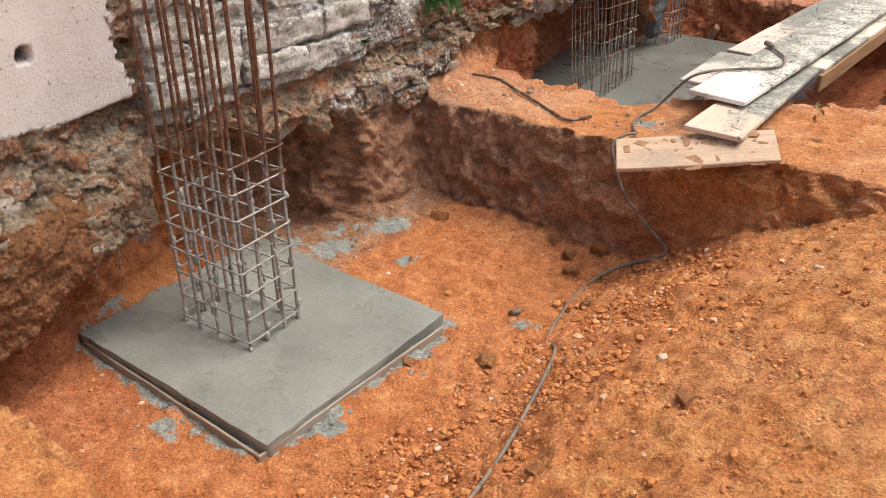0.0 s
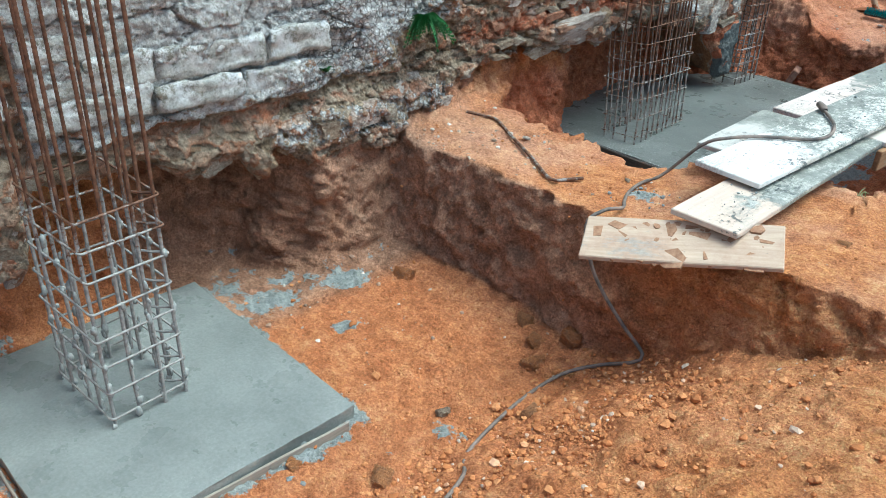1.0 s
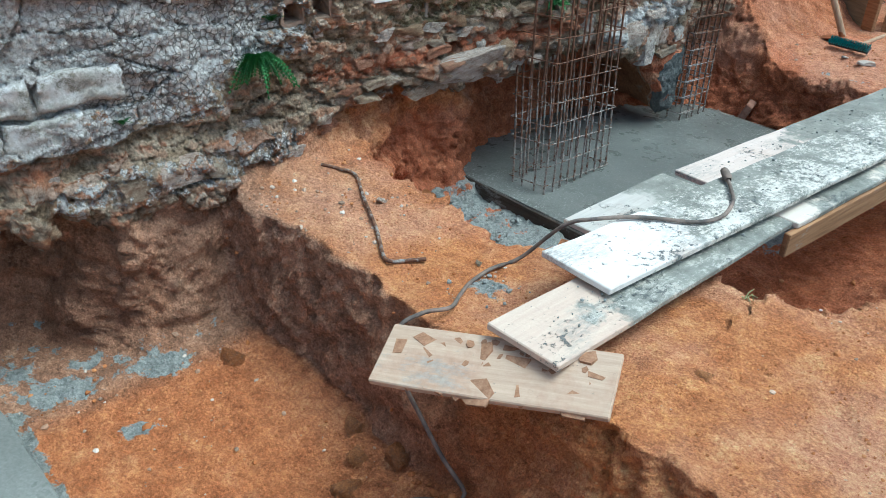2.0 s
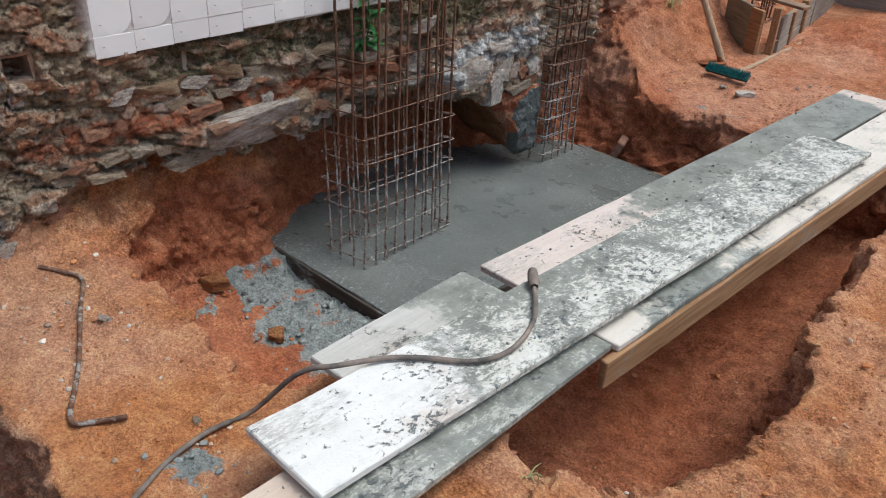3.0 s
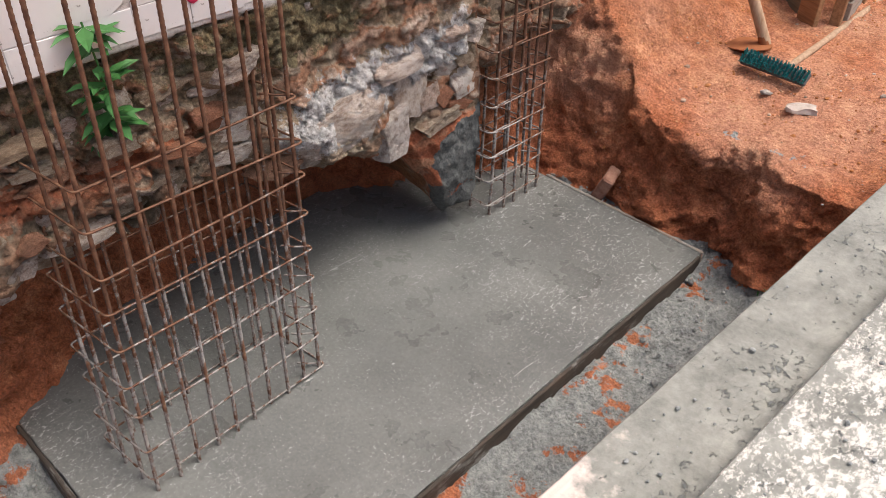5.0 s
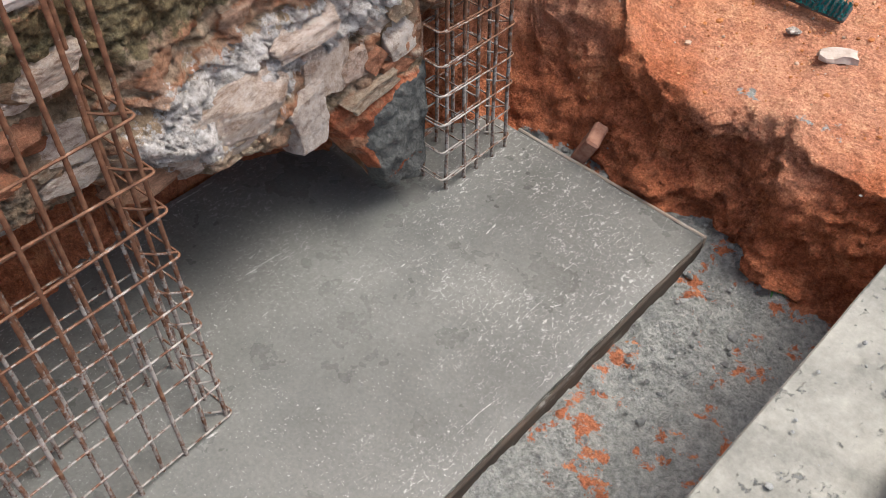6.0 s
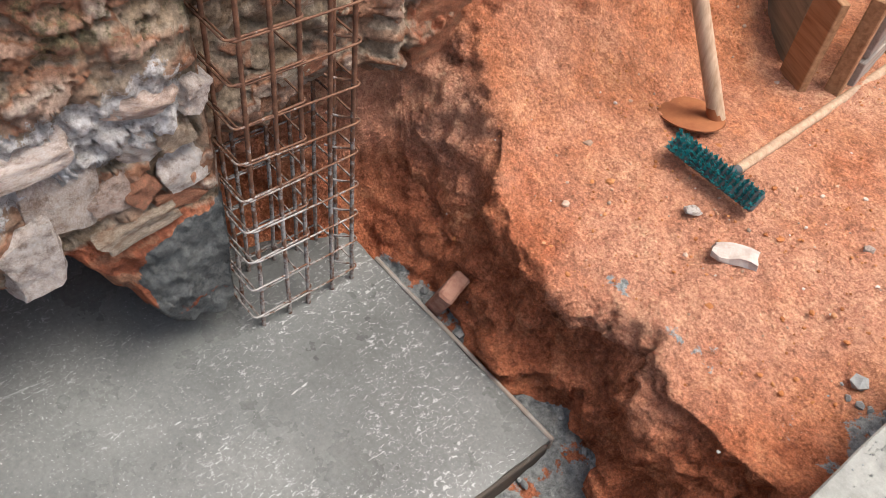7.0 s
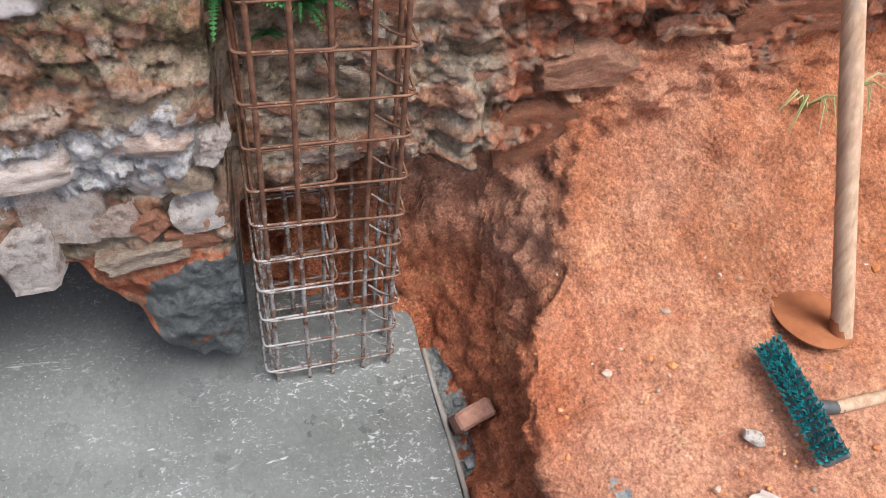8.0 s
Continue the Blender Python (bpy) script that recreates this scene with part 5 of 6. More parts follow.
# the pier's stones: along the wall, height, width, height of the stone, turn, how far it stands out
for y, z, w_, h_, turn, out, kind in ((7.06, 0.08, 0.22, 0.25, -10, 0.0, PALE[1]), (7.22, 0.11, 0.2, 0.12, -24, 0.0, PALE[2]), (7.15, -0.01, 0.14, 0.13, 25, 0.01, PALE[0]), (7.3, 0.13, 0.11, 0.1, 10, 0.0, GREY[1]),
                                      (7.17, -0.1, 0.22, 0.07, 8, 0.0, GREY[3]), (6.93, -0.07, 0.22, 0.2, 24, 0.01, PALE[3]), (7.33, 0.02, 0.16, 0.12, 12, 0.0, PALE[1]), (7.3, -0.08, 0.18, 0.08, 0, 0.0, REDS[2]), (6.72, 0.06, 0.42, 0.2, 10, 0.0, PALE[2]),
                                      (6.5, -0.0, 0.3, 0.1, 4, 0.0, REDS[0]), (7.2, 0.0, 0.08, 0.08, 40, 0.0, REDS[1]), (7.36, 0.2, 0.1, 0.09, 0, 0.0, PALE[3]), (7.0, 0.2, 0.28, 0.08, 3, 0.01, PALE[1]), (7.24, 0.23, 0.22, 0.07, -4, 0.01, PALE[2])):
    m = Matrix.Translation((wall_x(y, z) - 0.03 + out, y, z)) @ pose(0, 0, 0, turn, 0, 0) @ pose(0, 0, 0, 0, 90, 0)
    part("stone", kind, wall, m @ Matrix.Diagonal((h_, w_, 0.17, 1)))
# the flat slab that hangs out under the tiles, and thin stones laid in courses above it
m = Matrix.Translation((wall_x(5.29, 0.12) + 0.02, 5.29, 0.115)) @ pose(0, 0, 0, 6, 14, 0)
part("stone", rock_mesh("stone", 97, PALE_ROCK, 0.5, 6), wall, m @ pose(0, 0, 0, 0, 90, 0) @ Matrix.Diagonal((0.2, 0.5, 0.16, 1)), "broad flat pale stone hanging from the wall")
for row, (z0, tilt_, kinds) in enumerate(((0.08, 0.0, (PALE, GREY, PALE)), (0.145, 0.01, (GREY, PALE, REDS)), (0.2, 0.0, (REDS, GREY, REDS)), (0.26, 0.0, (REDS, REDS, GREY)), (0.32, -0.01, (GREY, REDS, PALE)), (0.39, 0.0, (GREY, GREY, PALE)))):
    y = 4.4 + 0.05 * row
    while y < 6.3:
        w_ = rnd.uniform(0.07, 0.2)
        z = z0 + rnd.uniform(-0.012, 0.012) + 0.02 * math.sin(2.2 * y)
        if rnd.random() < 0.8 and z > float(wall_bottom(np.array([y]))[0]) + 0.02 and not (5.08 < y < 5.5 and z < 0.18):
            m = Matrix.Translation((wall_x(y, z) - 0.02 + rnd.uniform(-0.01, 0.02), y + w_ / 2, z)) @ pose(0, 0, 0, rnd.uniform(-9, 9), 0, 0) @ pose(0, 0, 0, 0, 90, 0)
            part("stone", rnd.choice(rnd.choice(kinds)), wall, m @ Matrix.Diagonal((rnd.uniform(0.04, 0.075), w_ * 1.05, rnd.uniform(0.08, 0.13), 1)))
        y += w_


# limewashed block courses over the first footing
def worn_block(ln, high, seed):
    bm_ = bmesh.new()
    bmesh.ops.create_cube(bm_, size=1.0)
    bmesh.ops.subdivide_edges(bm_, edges=bm_.edges[:], cuts=17, use_grid_fill=True)
    for v in bm_.verts:
        c_ = Vector((v.co.x * 0.12, v.co.y * ln, v.co.z * high))
        edge_ = max(0.0, abs(v.co.z) - 0.36) + max(0.0, abs(v.co.y) - 0.44)
        c_ += Vector(noise.noise_vector(c_ * 7 + Vector((seed * 3.1, 0, 0)))) * 0.022 + Vector(noise.noise_vector(c_ * 26 + Vector((seed, 2, 0)))) * 0.011
        c_.x -= edge_ * 0.07
        v.co = c_
    return bm_mesh("block", bm_, LIMEWASH, True)


for row, (z0, high, starts) in enumerate(((0.26, 0.12, (1.98, 2.5, 2.92, 3.22)), (0.395, 0.135, (2.02, 2.22, 2.52, 3.06, 3.4)), (0.53, 0.1, (2.0, 2.3, 2.42)))):
    for k, (ya, yb) in enumerate(zip(starts, starts[1:])):
        y = (ya + yb) / 2
        part("block", worn_block(yb - ya - 0.012, high, 7 * row + k), wall, pose(-3.155 + rnd.uniform(-0.008, 0.008) - 0.012 * row, y, z0 - 0.03 * (y - 2.5) * (row == 0) + rnd.uniform(-0.005, 0.005), rnd.uniform(-1, 1), 0, rnd.uniform(-1, 1)))


def hollow_brick(cells_, w_, high, seed):
    """A clay brick laid with its open cells outward: shells and webs round square holes."""
    bm_ = bmesh.new()
    shell = 0.014
    for sx_, sz_, cx_, cz_ in [(w_, shell, 0, high / 2), (w_, shell, 0, -high / 2)] + [(shell, high, -w_ / 2 + w_ * k / cells_, 0) for k in range(cells_ + 1)]:
        made = bmesh.ops.create_cube(bm_, size=1.0)["verts"]
        bmesh.ops.scale(bm_, vec=(0.12, sx_ + 0.004, sz_ + 0.004), verts=made)
        bmesh.ops.translate(bm_, vec=(0, cx_, cz_), verts=made)
    bmesh.ops.subdivide_edges(bm_, edges=bm_.edges[:], cuts=3, use_grid_fill=True)
    for v in bm_.verts:
        v.co += Vector(noise.noise_vector(v.co * 30 + Vector((seed, 0, 0)))) * 0.012
    return bm_mesh("brick", bm_, OLD_BRICK)


for k, (y, z, n_, w_, high) in enumerate(((4.045, 0.675, 1, 0.1, 0.075), (4.15, 0.68, 1, 0.09, 0.075), (4.225, 0.545, 1, 0.115, 0.1), (4.38, 0.55, 1, 0.11, 0.105), (4.26, 0.685, 1, 0.1, 0.075))):
    part("brick", hollow_brick(n_, w_, high, k), wall, pose(-3.232, y, z, rnd.uniform(-6, 6), 0, rnd.uniform(-3, 3)), "broken hollow clay brick with open cells")
part("peg", box_mesh("peg", 0.016, 0.022, 0.16, FORM_GREY, 0.002, 0.002, 8), wall, pose(wall_x(5.035, 0.46) + 0.005, 5.035, 0.395), "small weathered wooden peg")
# smaller rubble between them
for k in range(230):
    y = rnd.uniform(1.1, 8.9)
    lo = float(wall_bottom(np.array([y]))[0])
    hi = 0.25 if y < 1.9 else 0.5 if y < 4.6 else 0.5 if y < 7.2 else 0.62
    z = rnd.uniform(lo + 0.01, hi)
    if (1.9 < y < 3.9 and z > 0.12 and rnd.random() < 0.75) or (6.4 < y < 7.42 and z < 0.32):
        continue
    s = rnd.uniform(0.03, 0.11) * (0.75 if rnd.random() < 0.6 else 1.2)
    kinds = REDS if (y > 7.7 or (4.2 < y < 6.3 and 0.15 < z < 0.32 and rnd.random() < 0.7)) else rnd.choice((GREY, GREY, PALE))
    set_stone(rnd.choice(kinds), y, z, s, rnd.uniform(0.4, 0.8), rnd.uniform(-20, 20), -0.012, 0.6)

for k in range(170):
    y, z = rnd.uniform(1.1, 1.95), rnd.uniform(-0.34, 0.22)
    if z > float(wall_bottom(np.array([y]))[0]) + 0.01 and not (y < 1.5 and z < 0.0):
        set_stone(rnd.choice(rnd.choice((GREY, GREY, PALE, REDS))), y, z, rnd.uniform(0.016, 0.05), rnd.uniform(0.5, 0.9), rnd.uniform(-25, 25), 0.0, 0.7)
# stones and broken pieces that lie about
for x, y, s, flat_, kind, label in ((-2.73, 3.55, 0.13, 0.5, CLODS, "flat brown stone on the pit floor"), (-1.63, 2.53, 0.13, 0.5, CLODS, "clay lump on the pit floor"), (-1.77, 2.95, 0.07, 0.9, GREY, "round grey stone on the pit floor"),
                                    (-1.76, 3.5, 0.12, 0.7, CLODS, "broken clay clod by the cable"), (-1.72, 3.72, 0.13, 0.8, CLODS, "broken clay clod below the ridge"), (-1.5, 3.2, 0.1, 0.7, CLODS, "crumbling orange clay clod on the pit floor"),
                                    (-1.86, 3.62, 0.1, 0.6, CLODS, "crumbling orange clay clod on the pit floor"), (-2.0, 3.7, 0.09, 0.6, CLODS, "crumbling orange clay clod on the pit floor"), (-0.62, 2.2, 0.09, 0.6, CLODS, "clay clod on the spoil slope"), (-0.9, 1.75, 0.08, 0.6, CLODS, "clay clod on the spoil slope"),
                                    (-1.93, 2.33, 0.08, 0.6, CLODS, "clay lump beside the slab"), (-3.2, 5.05, 0.14, 0.8, CLODS, "red clay lump in wet mortar"), (-2.75, 5.1, 0.1, 0.7, CLODS, "red clay lump in wet mortar"), (-2.6, 4.3, 0.05, 0.6, PALE, "pale pebble on the ridge"),
                                    (-1.9, 4.25, 0.035, 0.8, GREY, "dark pebble on the ridge"), (-2.05, 8.7, 0.03, 0.8, PALE, "small pale pebble on the terrace"), (-2.43, 8.44, 0.05, 0.4, PALE, "whitish crumb of mortar by the broom"), (-0.85, 4.2, 0.06, 0.4, CLODS, "flat clay crumb at the pit edge")):
    thing("loose_stone", label, "stone", Matrix.Translation((x, y, gz(x, y) + s * flat_ * 0.18)) @ pose(0, 0, 0, 0, 0, rnd.uniform(0, 360)) @ Matrix.Diagonal((s, s * 0.8, s * flat_, 1)), "loose stones", rnd.choice(kind))
bm = bmesh.new()
bmesh.ops.create_cube(bm, size=1.0)
bmesh.ops.scale(bm, vec=(0.12, 0.055, 0.022), verts=bm.verts)
bmesh.ops.subdivide_edges(bm, edges=bm.edges[:], cuts=4, use_grid_fill=True)
for v in bm.verts:
    v.co += Vector(noise.noise_vector(v.co * 22)) * 0.014
bmesh.ops.translate(bm, vec=(0, 0, 0.012), verts=bm.verts)
thing("plaster_fragment", "broken white plaster fragment on the clay terrace", "rubble", pose(-2.26, 8.4, gz(-2.26, 8.4) + 0.003, 0, 0, 35), "", bm_mesh("plaster_fragment", bm, WHITEWASH))
thing("brick_piece", "broken red brick wedged beside the slab", "brick", pose(-2.88, 7.955, -0.7, 12, 22, 20), "", box_mesh("brick_piece", 0.055, 0.11, 0.18, BRICK, 0.008, 0.008, 20, 3))

# dried mud cakes on the board
laid = []
for k in range(500):
    t, s = min(max(rnd.gauss(0.5, 0.17), 0.06), 0.92), rnd.uniform(0.08, 0.92)
    base = Vector((-1.552, 3.451, -0.156)) + Vector((0.657, 0.351, 0.108)) * t + Vector((-0.12, 0.19, 0.076)) * s
    r = rnd.choice((rnd.uniform(0.01, 0.02), rnd.uniform(0.035, 0.06), rnd.uniform(0.03, 0.05)))
    if len(laid) > 64 or any((base - b_).length < 0.66 * (r + q_) for b_, q_ in laid):
        continue
    laid.append((base, r))
    bm = bmesh.new()
    n_ = rnd.randint(4, 6)
    ring = [bm.verts.new((r * rnd.uniform(0.7, 1.15) * math.cos(6.283 * i / n_), r * rnd.uniform(0.6, 1.1) * math.sin(6.283 * i / n_), 0)) for i in range(n_)]
    f = bm.faces.new(ring)
    ex = bmesh.ops.extrude_face_region(bm, geom=[f])
    bmesh.ops.translate(bm, vec=(0, 0, rnd.uniform(0.006, 0.012)), verts=[v for v in ex["geom"] if isinstance(v, bmesh.types.BMVert)])
    m = Matrix.Translation(base + Vector((0, 0, 0.001))) @ Matrix(((0.87, -0.5, 0, 0), (0.47, 0.8, -0.37, 0), (0.14, 0.33, 0.93, 0), (0, 0, 0, 1))).to_3x3().normalized().to_4x4() @ pose(0, 0, 0, rnd.uniform(-12, 12), rnd.uniform(-12, 12), rnd.uniform(0, 90))
    thing("mud_cake", "cracked plate of dried orange mud on a board", "mud", m, "dried mud plates", bm_mesh("mud_cake", bm, MUDCAKE))


def scatter(name, label, category, mat, spots, seed):
    """Crumbs joined in one mesh. spots: x, y, z, size."""
    r_ = np.random.RandomState(seed)
    bm_ = bmesh.new()
    bmesh.ops.create_icosphere(bm_, subdivisions=1, radius=0.5)
    bm_.verts.ensure_lookup_table()
    bv = np.array([v.co[:] for v in bm_.verts])
    bf = np.array([[v.index for v in f_.verts] for f_ in bm_.faces])
    bm_.free()
    vs, fs = [], []
    for k, (x, y, z, s) in enumerate(spots):
        jit = bv * (1 + 0.5 * (r_.rand(len(bv), 1) - 0.5)) * s * np.array([1, 0.6 + 0.5 * r_.rand(), 0.5 + 0.4 * r_.rand()])
        a_ = r_.rand() * 6.283
        jit = np.stack([jit[:, 0] * math.cos(a_) - jit[:, 1] * math.sin(a_), jit[:, 0] * math.sin(a_) + jit[:, 1] * math.cos(a_), jit[:, 2]], -1)
        vs.append(jit + [x, y, z + 0.15 * s])
        fs.append(bf + k * len(bv))
    ob = new(name, as_mesh(name, np.concatenate(vs), np.concatenate(fs), mat, False))
    return tagged(ob, label, category, kind="stuff")


r_ = np.random.RandomState(3)
sx, sy = [], []
for n_, xa, xb_, ya, yb in ((6500, -1.7, -0.1, 1.0, 3.75), (5500, -1.65, -1.0, 1.2, 3.7), (2200, -3.1, -1.6, 0.9, 3.7), (900, -3.1, -1.2, 3.75, 4.6), (2600, -0.9, -0.1, 3.7, 7.6), (3600, -3.0, -1.2, 8.0, 9.6), (900, -3.2, -0.9, 4.5, 5.5), (600, -1.8, -0.9, 5.5, 8.0)):
    sx.append(r_.uniform(xa, xb_, n_))
    sy.append(r_.uniform(ya, yb, n_))
sx, sy = np.concatenate(sx), np.concatenate(sy)
sz = height(sx, sy)
lumpy = np.where((sx > -1.65) & (sx < -0.5) & (sy < 3.7) & (r_.rand(len(sx)) < 0.35), 1.9, 1.0)
size = np.clip(np.exp(r_.normal(-5.0, 0.58, len(sx))) * lumpy, 0.003, 0.045) * np.where(sy < 3.8, 1.0, 0.8)
ok = ~((sx < -1.96) & (sy > 1.5) & (sy < 2.68)) & ~((sx < -2.26) & (sy > 5.5) & (sy < 7.9)) & ~((sx > -1.8) & (sx < -1.05) & (sy > 4.3) & (sy < 8.6) & (sz > -0.3))
ok &= ~((sx < -1.7) & (sy > 5.1) & (sy < 8.0) & (sz < -0.6) & (r_.rand(len(sx)) < 0.85))
ok &= ~((sz < -0.1) & (sy > 8.0) & (r_.rand(len(sx)) < 0.4))
scatter("soil_clods", "loose crumbs and clods of orange clay", "soil", CLOD, list(zip(sx[ok], sy[ok], sz[ok], size[ok])), 5)
# small pale and grey stones that lie on the clay
spots = []
for xa, xb_, ya, yb, n_, big_ in ((-3.1, -2.3, 3.75, 4.5, 160, -4.5), (-2.3, -1.7, 3.8, 4.4, 40, -4.7), (-2.95, -1.9, 8.1, 9.5, 150, -4.7), (-3.1, -2.0, 2.7, 3.6, 70, -4.4), (-0.9, -0.1, 3.8, 5.6, 50, -4.8), (-1.6, -0.4, 1.2, 3.6, 50, -4.6)):
    for _ in range(n_):
        x, y = r_.uniform(xa, xb_), r_.uniform(ya, yb)
        if gz(x, y) > -0.35 or y < 3.6:
            spots.append((x, y, gz(x, y), float(np.clip(np.exp(r_.normal(big_, 0.5)), 0.006, 0.035))))
scatter("pebbles", "small pale and grey stones strewn on the clay", "stone", PEBBLE, spots, 8)
# grey mortar lumps by the slabs
spots = []
for cx, cy, n_, sp in ((-1.93, 2.36, 22, 0.05), (-1.9, 1.82, 14, 0.035), (-3.0, 5.2, 50, 0.1), (-2.65, 5.3, 110, 0.14), (-2.1, 7.5, 80, 0.2), (-2.75, 7.93, 30, 0.1), (-1.72, 4.12, 14, 0.06), (-1.75, 8.3, 30, 0.07), (-2.5, 1.4, 16, 0.08), (-2.35, 7.93, 18, 0.08)):
    for _ in range(n_):
        x, y = r_.normal(cx, sp), r_.normal(cy, sp)
        if cy < 7.6 or cx > -2.0 or gz(x, y) < -0.6:
            spots.append((x, y, gz(x, y), float(np.clip(np.exp(r_.normal(-4.0, 0.5)), 0.006, 0.05))))
scatter("mortar_lumps", "dark grey lumps of wet mortar", "mortar", MORTAR, spots, 6)
spots = []
for _ in range(420):
    y = r_.uniform(3.95, 8.4)
    x = r_.uniform(-1.5, -1.23) if (r_.rand() < 0.5 and 4.3 < y < 7.4) else r_.uniform(-1.72, -1.58) if y > 5.4 else r_.uniform(-1.4, -1.18)
    z = 0.064 if (4.3 < y < 7.4 and x > -1.53) else (0.034 if y < 4.3 else 0.0 if y > 5.4 else None)
    if z is None:
        continue
    spots.append((x, y, z - 0.004, float(np.clip(np.exp(r_.normal(-5.1, 0.5)), 0.003, 0.018))))
scatter("mortar_crumbs", "grey mortar crumbs on the planks", "mortar", MORTAR, spots, 7)


# ---- plants ----
def fern(label, x, y, z, size, n_, seed, mat, drop=0.5):
    r = random.Random(seed)
    root = thing("fern", label, "plant", pose(x, y, z), "wall ferns")
    for _ in range(n_):
        a_ = r.uniform(-1.4, 1.4)
        d = Vector((math.cos(a_) * 0.7, math.sin(a_), r.uniform(0.35, 1.5))).normalized()
        ln = size * r.uniform(0.6, 1.0)
        bm_ = bmesh.new()
        steps = 15
        side = d.cross(Vector((0, 0, 1))).normalized()
        spine = [bm_.verts.new(d * ln * k / steps + Vector((0, 0, -drop * ln * (k / steps) ** 2))) for k in range(steps + 1)]
        for k in range(steps):
            t = (k + 0.5) / steps
            p = (spine[k].co + spine[k + 1].co) / 2
            w = ln * 0.16 * (1 - t) ** 0.6 + 0.004
            q = d * ln * 0.04
            for s in (-1, 1):
                tip = p + side * s * w + d * w * 0.35 + Vector((0, 0, -0.2 * w))
                bm_.faces.new([spine[k]] + [bm_.verts.new(c) for c in (p + side * s * w * 0.5 - q * 0.6, tip, p + side * s * w * 0.5 + q * 0.9)] + [spine[k + 1]])
        me = bpy.data.meshes.new("frond")
        bm_.to_mesh(me)
        bm_.free()
        me.materials.append(mat)
        part("frond", me, root)
    return root


def leafy(label, x, y, z, size, n_, seed):
    r = random.Random(seed)
    root = thing("weed", label, "plant", pose(x, y, z), "wall weeds")
    stem = smooth_line([(0, 0, 0), (0.05, 0.01, size * 0.4), (0.06, -0.01, size)], 0.02)
    part("stem", tubes_mesh("stem", [(stem, 0.003)], FERN, 5), root)
    for _ in range(n_):
        t = r.uniform(0.15, 1.0)
        p = Vector(stem[int(t * (len(stem) - 1))])
        a_ = r.uniform(-1.8, 1.8)
        d = Vector((math.cos(a_), math.sin(a_), r.uniform(-0.4, 0.4))).normalized()
        side = d.cross(Vector((0, 0, 1))).normalized()
        ln, w = r.uniform(0.06, 0.11), r.uniform(0.014, 0.024)
        bm_ = bmesh.new()
        pts = [p, p + d * ln * 0.35 + side * w, p + d * ln * 0.7 + side * w * 0.7, p + d * ln + Vector((0, 0, -0.012)), p + d * ln * 0.7 - side * w * 0.7, p + d * ln * 0.35 - side * w]
        mid = bm_.verts.new(p + d * ln * 0.5 + Vector((0, 0, -0.004)))
        vs = [bm_.verts.new(c) for c in pts]
        for i in range(6):
            bm_.faces.new((vs[i], vs[(i + 1) % 6], mid))
        me = bpy.data.meshes.new("leaf")
        bm_.to_mesh(me)
        bm_.free()
        me.materials.append(FERN)
        part("leaf", me, root)


def tuft(label, x, y, z, n_, ln, seed, mat):
    r, lines_ = random.Random(seed), []
    for _ in range(n_):
        a_, l = r.uniform(-1.5, 1.5), ln * r.uniform(0.5, 1)
        d = np.array([math.cos(a_) * 0.5, math.sin(a_) * 0.5, 0])
        lines_.append((np.array([[0, 0, 0], d * l * 0.5 + [0, 0, l * 0.35], d * l + [0, 0, l * r.uniform(-0.5, 0.5)]]), np.array([0.003, 0.0026, 0.0008])))
    return thing("grass_tuft", label, "grass", pose(x, y, z), "grass tufts", tubes_mesh("grass_tuft", lines_, mat, 4))


fern("lush green fern rooted in the old wall", wall_x(4.0, 0.36) + 0.04, 4.0, 0.38, 0.22, 60, 1, FERN, 1.1)
fern("small green fern in a wall crack", wall_x(3.37, 0.22) + 0.01, 3.37, 0.22, 0.08, 9, 2, FERN)
fern("small green fern high in the wall", wall_x(4.1, 0.5) - 0.01, 4.12, 0.52, 0.1, 8, 3, FERN)
fern("bright fern behind the rebar cage", wall_x(7.42, 0.5) + 0.02, 7.42, 0.5, 0.2, 14, 4, FERN)
fern("bright fern behind the rebar cage", wall_x(7.58, 0.47) + 0.02, 7.58, 0.47, 0.17, 12, 5, FERN)
fern("small fern in the wall's mortar", wall_x(7.5, 0.38) - 0.01, 7.5, 0.39, 0.07, 7, 6, FERN)
leafy("leafy green weed growing out of the wall", wall_x(5.95, 0.34) - 0.01, 5.95, 0.33, 0.34, 44, 7)
tuft("drooping dry grass on the clay bank", -3.14, 8.83, 0.14, 14, 0.22, 3, GRASS)
tuft("drooping dry grass on the clay bank", -3.14, 8.95, 0.18, 10, 0.2, 4, GRASS)
tuft("small green sprout in the pit's corner", -2.02, 7.86, gz(-2.02, 7.86) + 0.01, 9, 0.1, 9, FERN)
tuft("small dry weed at the pit's edge", -1.02, 4.7, gz(-1.02, 4.7), 6, 0.1, 5, GRASS)
tuft("small weed at the pit's foot", -2.06, 7.88, gz(-2.06, 7.86), 8, 0.08, 6, GRASS)
bm = bmesh.new()
bmesh.ops.create_icosphere(bm, subdivisions=2, radius=0.02)
bmesh.ops.scale(bm, vec=(0.12, 1.0, 0.9), verts=bm.verts)
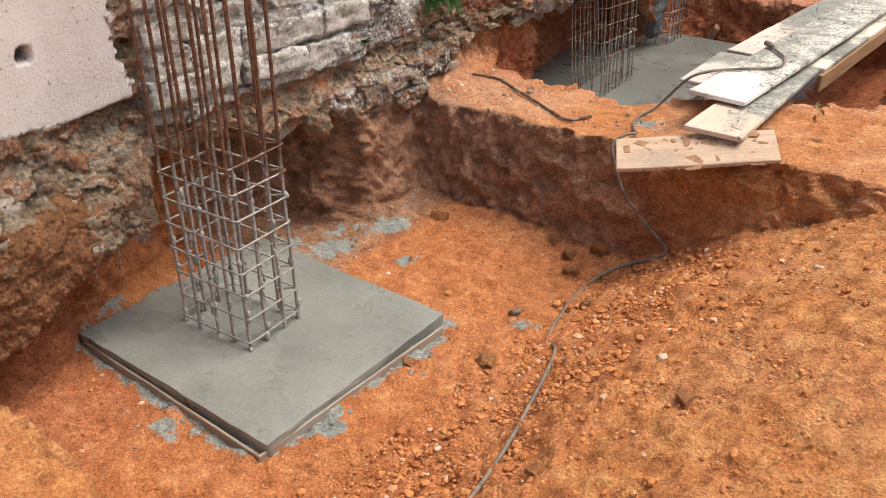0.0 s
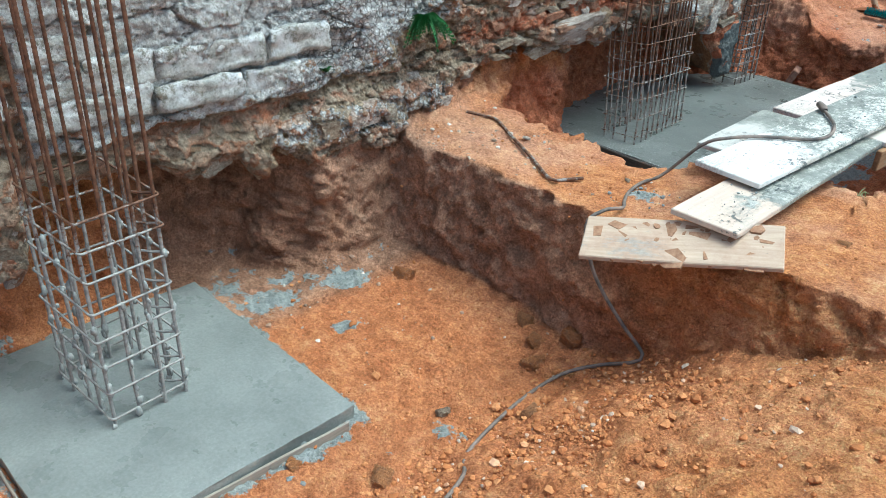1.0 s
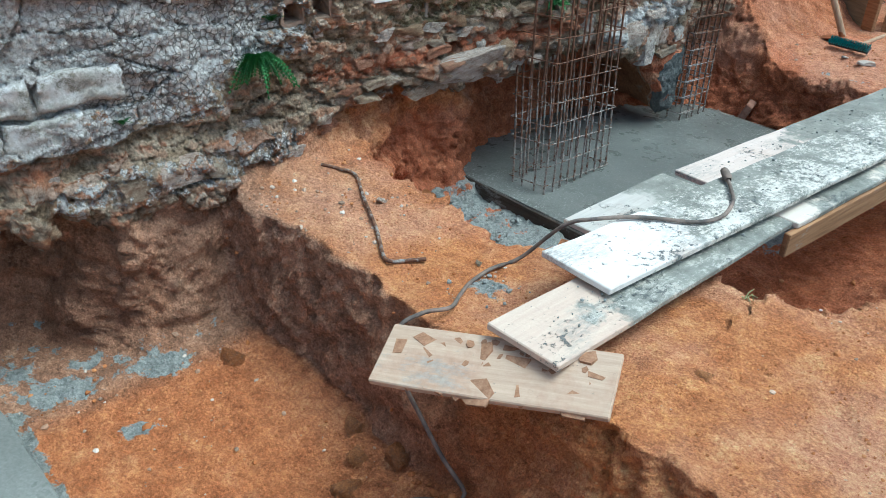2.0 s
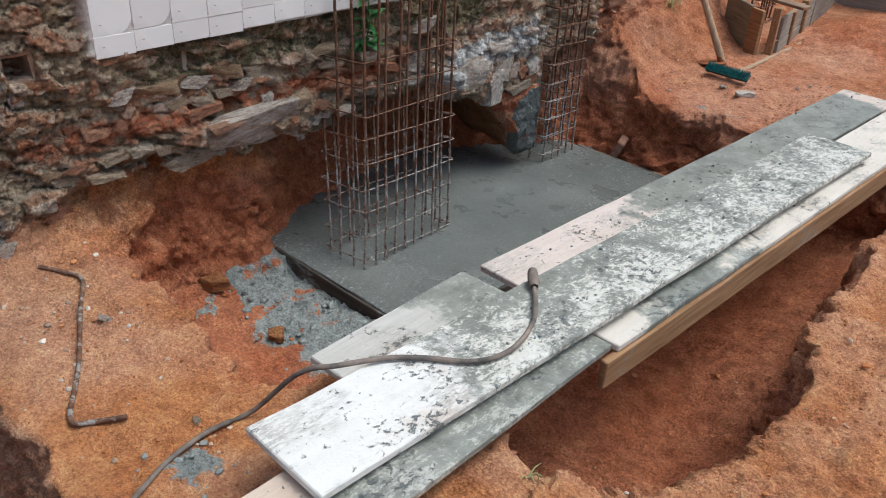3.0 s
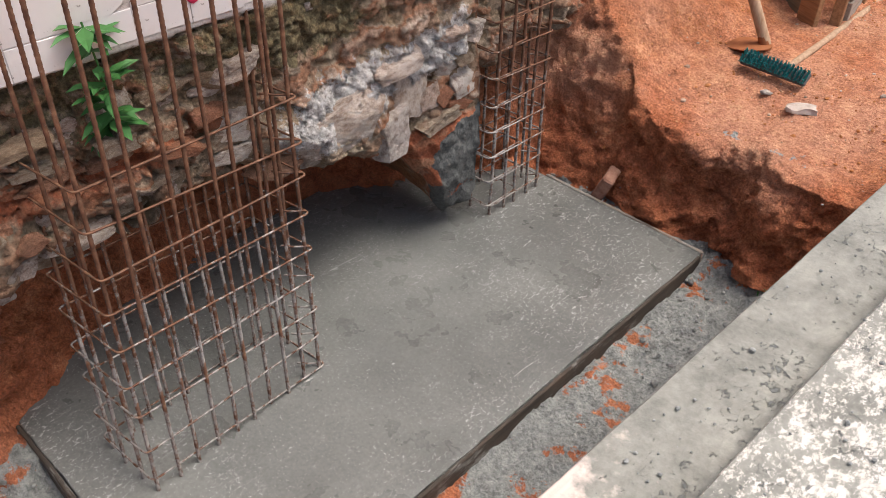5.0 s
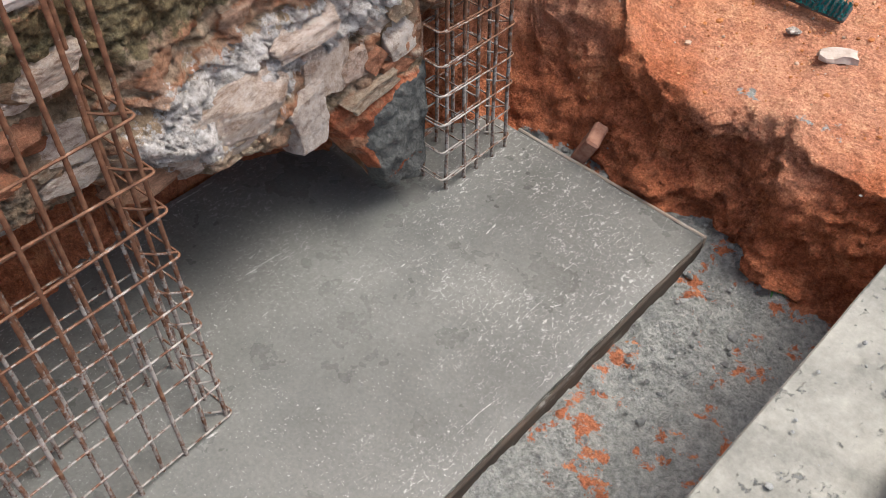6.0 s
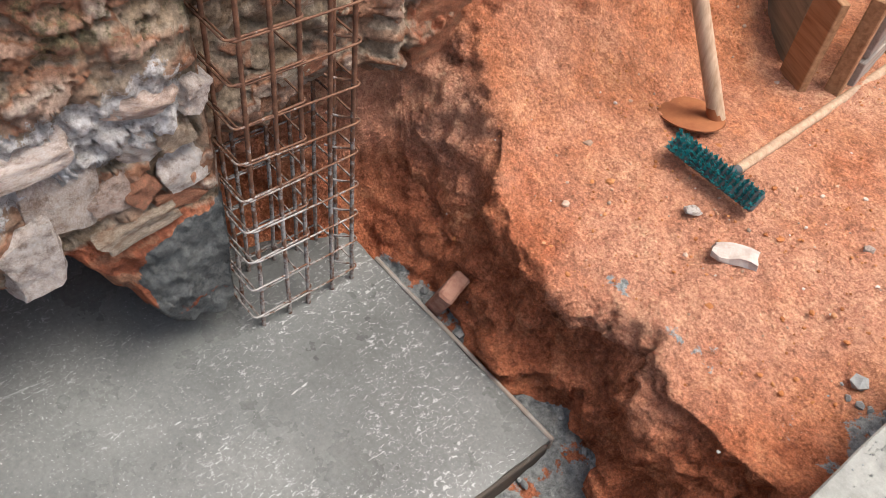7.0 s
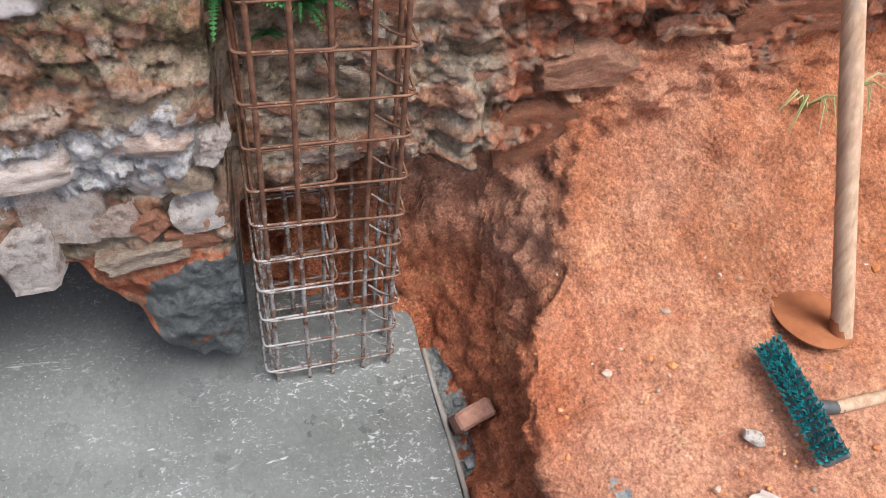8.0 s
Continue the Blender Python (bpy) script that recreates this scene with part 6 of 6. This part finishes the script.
for v in bm.verts:
    v.co += Vector(noise.noise_vector(v.co * 60)) * 0.003
part("paint_mark", bm_mesh("paint_mark", bm, PINK, True), wall, Matrix.Translation((-3.112, 6.245, 0.645)), "small red paint mark on a white tile")

for y, l in ((1.53, 0.1), (1.65, 0.12)):
    z = float(wall_bottom(np.array([y]))[0])
    part("wire", tubes_mesh("wire", [(np.array([(-3.05, y, z + 0.06), (-3.04, y + 0.004, z - l * 0.4), (-3.045, y - 0.004, z - l)]), 0.0045)], REBAR, 6), wall, None, "bent wire end hanging from the footing")

# ---- wall tiles, piece by piece ----
tile = box_mesh("tile", 0.012, 0.1585, 0.1588, TILE, 0.0012)
strip = box_mesh("tile", 0.012, 0.1585, 0.081, TILE, 0.0012)
broken = []
for k in range(2):
    bm = bmesh.new()
    cut = 0.05 + 0.02 * k
    w = 0.0785
    outline = [(-w, 0), (w - cut, 0), (w - cut * 0.4, cut * 0.35), (w, cut), (w, 0.157), (-w, 0.157)] if k == 0 else [(-w, cut), (-w + cut * 0.5, cut * 0.6), (-w + cut, 0), (w, 0), (w, 0.157), (-w, 0.157)]
    f = bm.faces.new([bm.verts.new((-0.006, y, z)) for y, z in outline])
    ex = bmesh.ops.extrude_face_region(bm, geom=[f])
    bmesh.ops.translate(bm, vec=(0.012, 0, 0), verts=[v for v in ex["geom"] if isinstance(v, bmesh.types.BMVert)])
    broken.append(bm_mesh("tile", bm, TILE))
for c in range(16):
    y = 4.64 + 0.08 + c * 0.1595
    sag = 0.004 * math.sin(c * 1.7) + 0.004 * c * 0.9
    part("tile", strip, wall, pose(-3.122 + rnd.uniform(-0.002, 0.002), y, 0.545 + sag + rnd.uniform(-0.004, 0.004), 0, 0, rnd.uniform(-0.5, 0.5)))
    for r in range(9):
        me = broken[rnd.randrange(2)] if (c, r) in ((0, 0), (1, 0), (6, 0), (3, 1), (8, 0), (12, 1)) else tile
        part("tile", me, wall, pose(-3.122 + rnd.uniform(-0.0015, 0.0015), y, 0.627 + sag + r * 0.1598, 0, 0, rnd.uniform(-0.4, 0.4)))
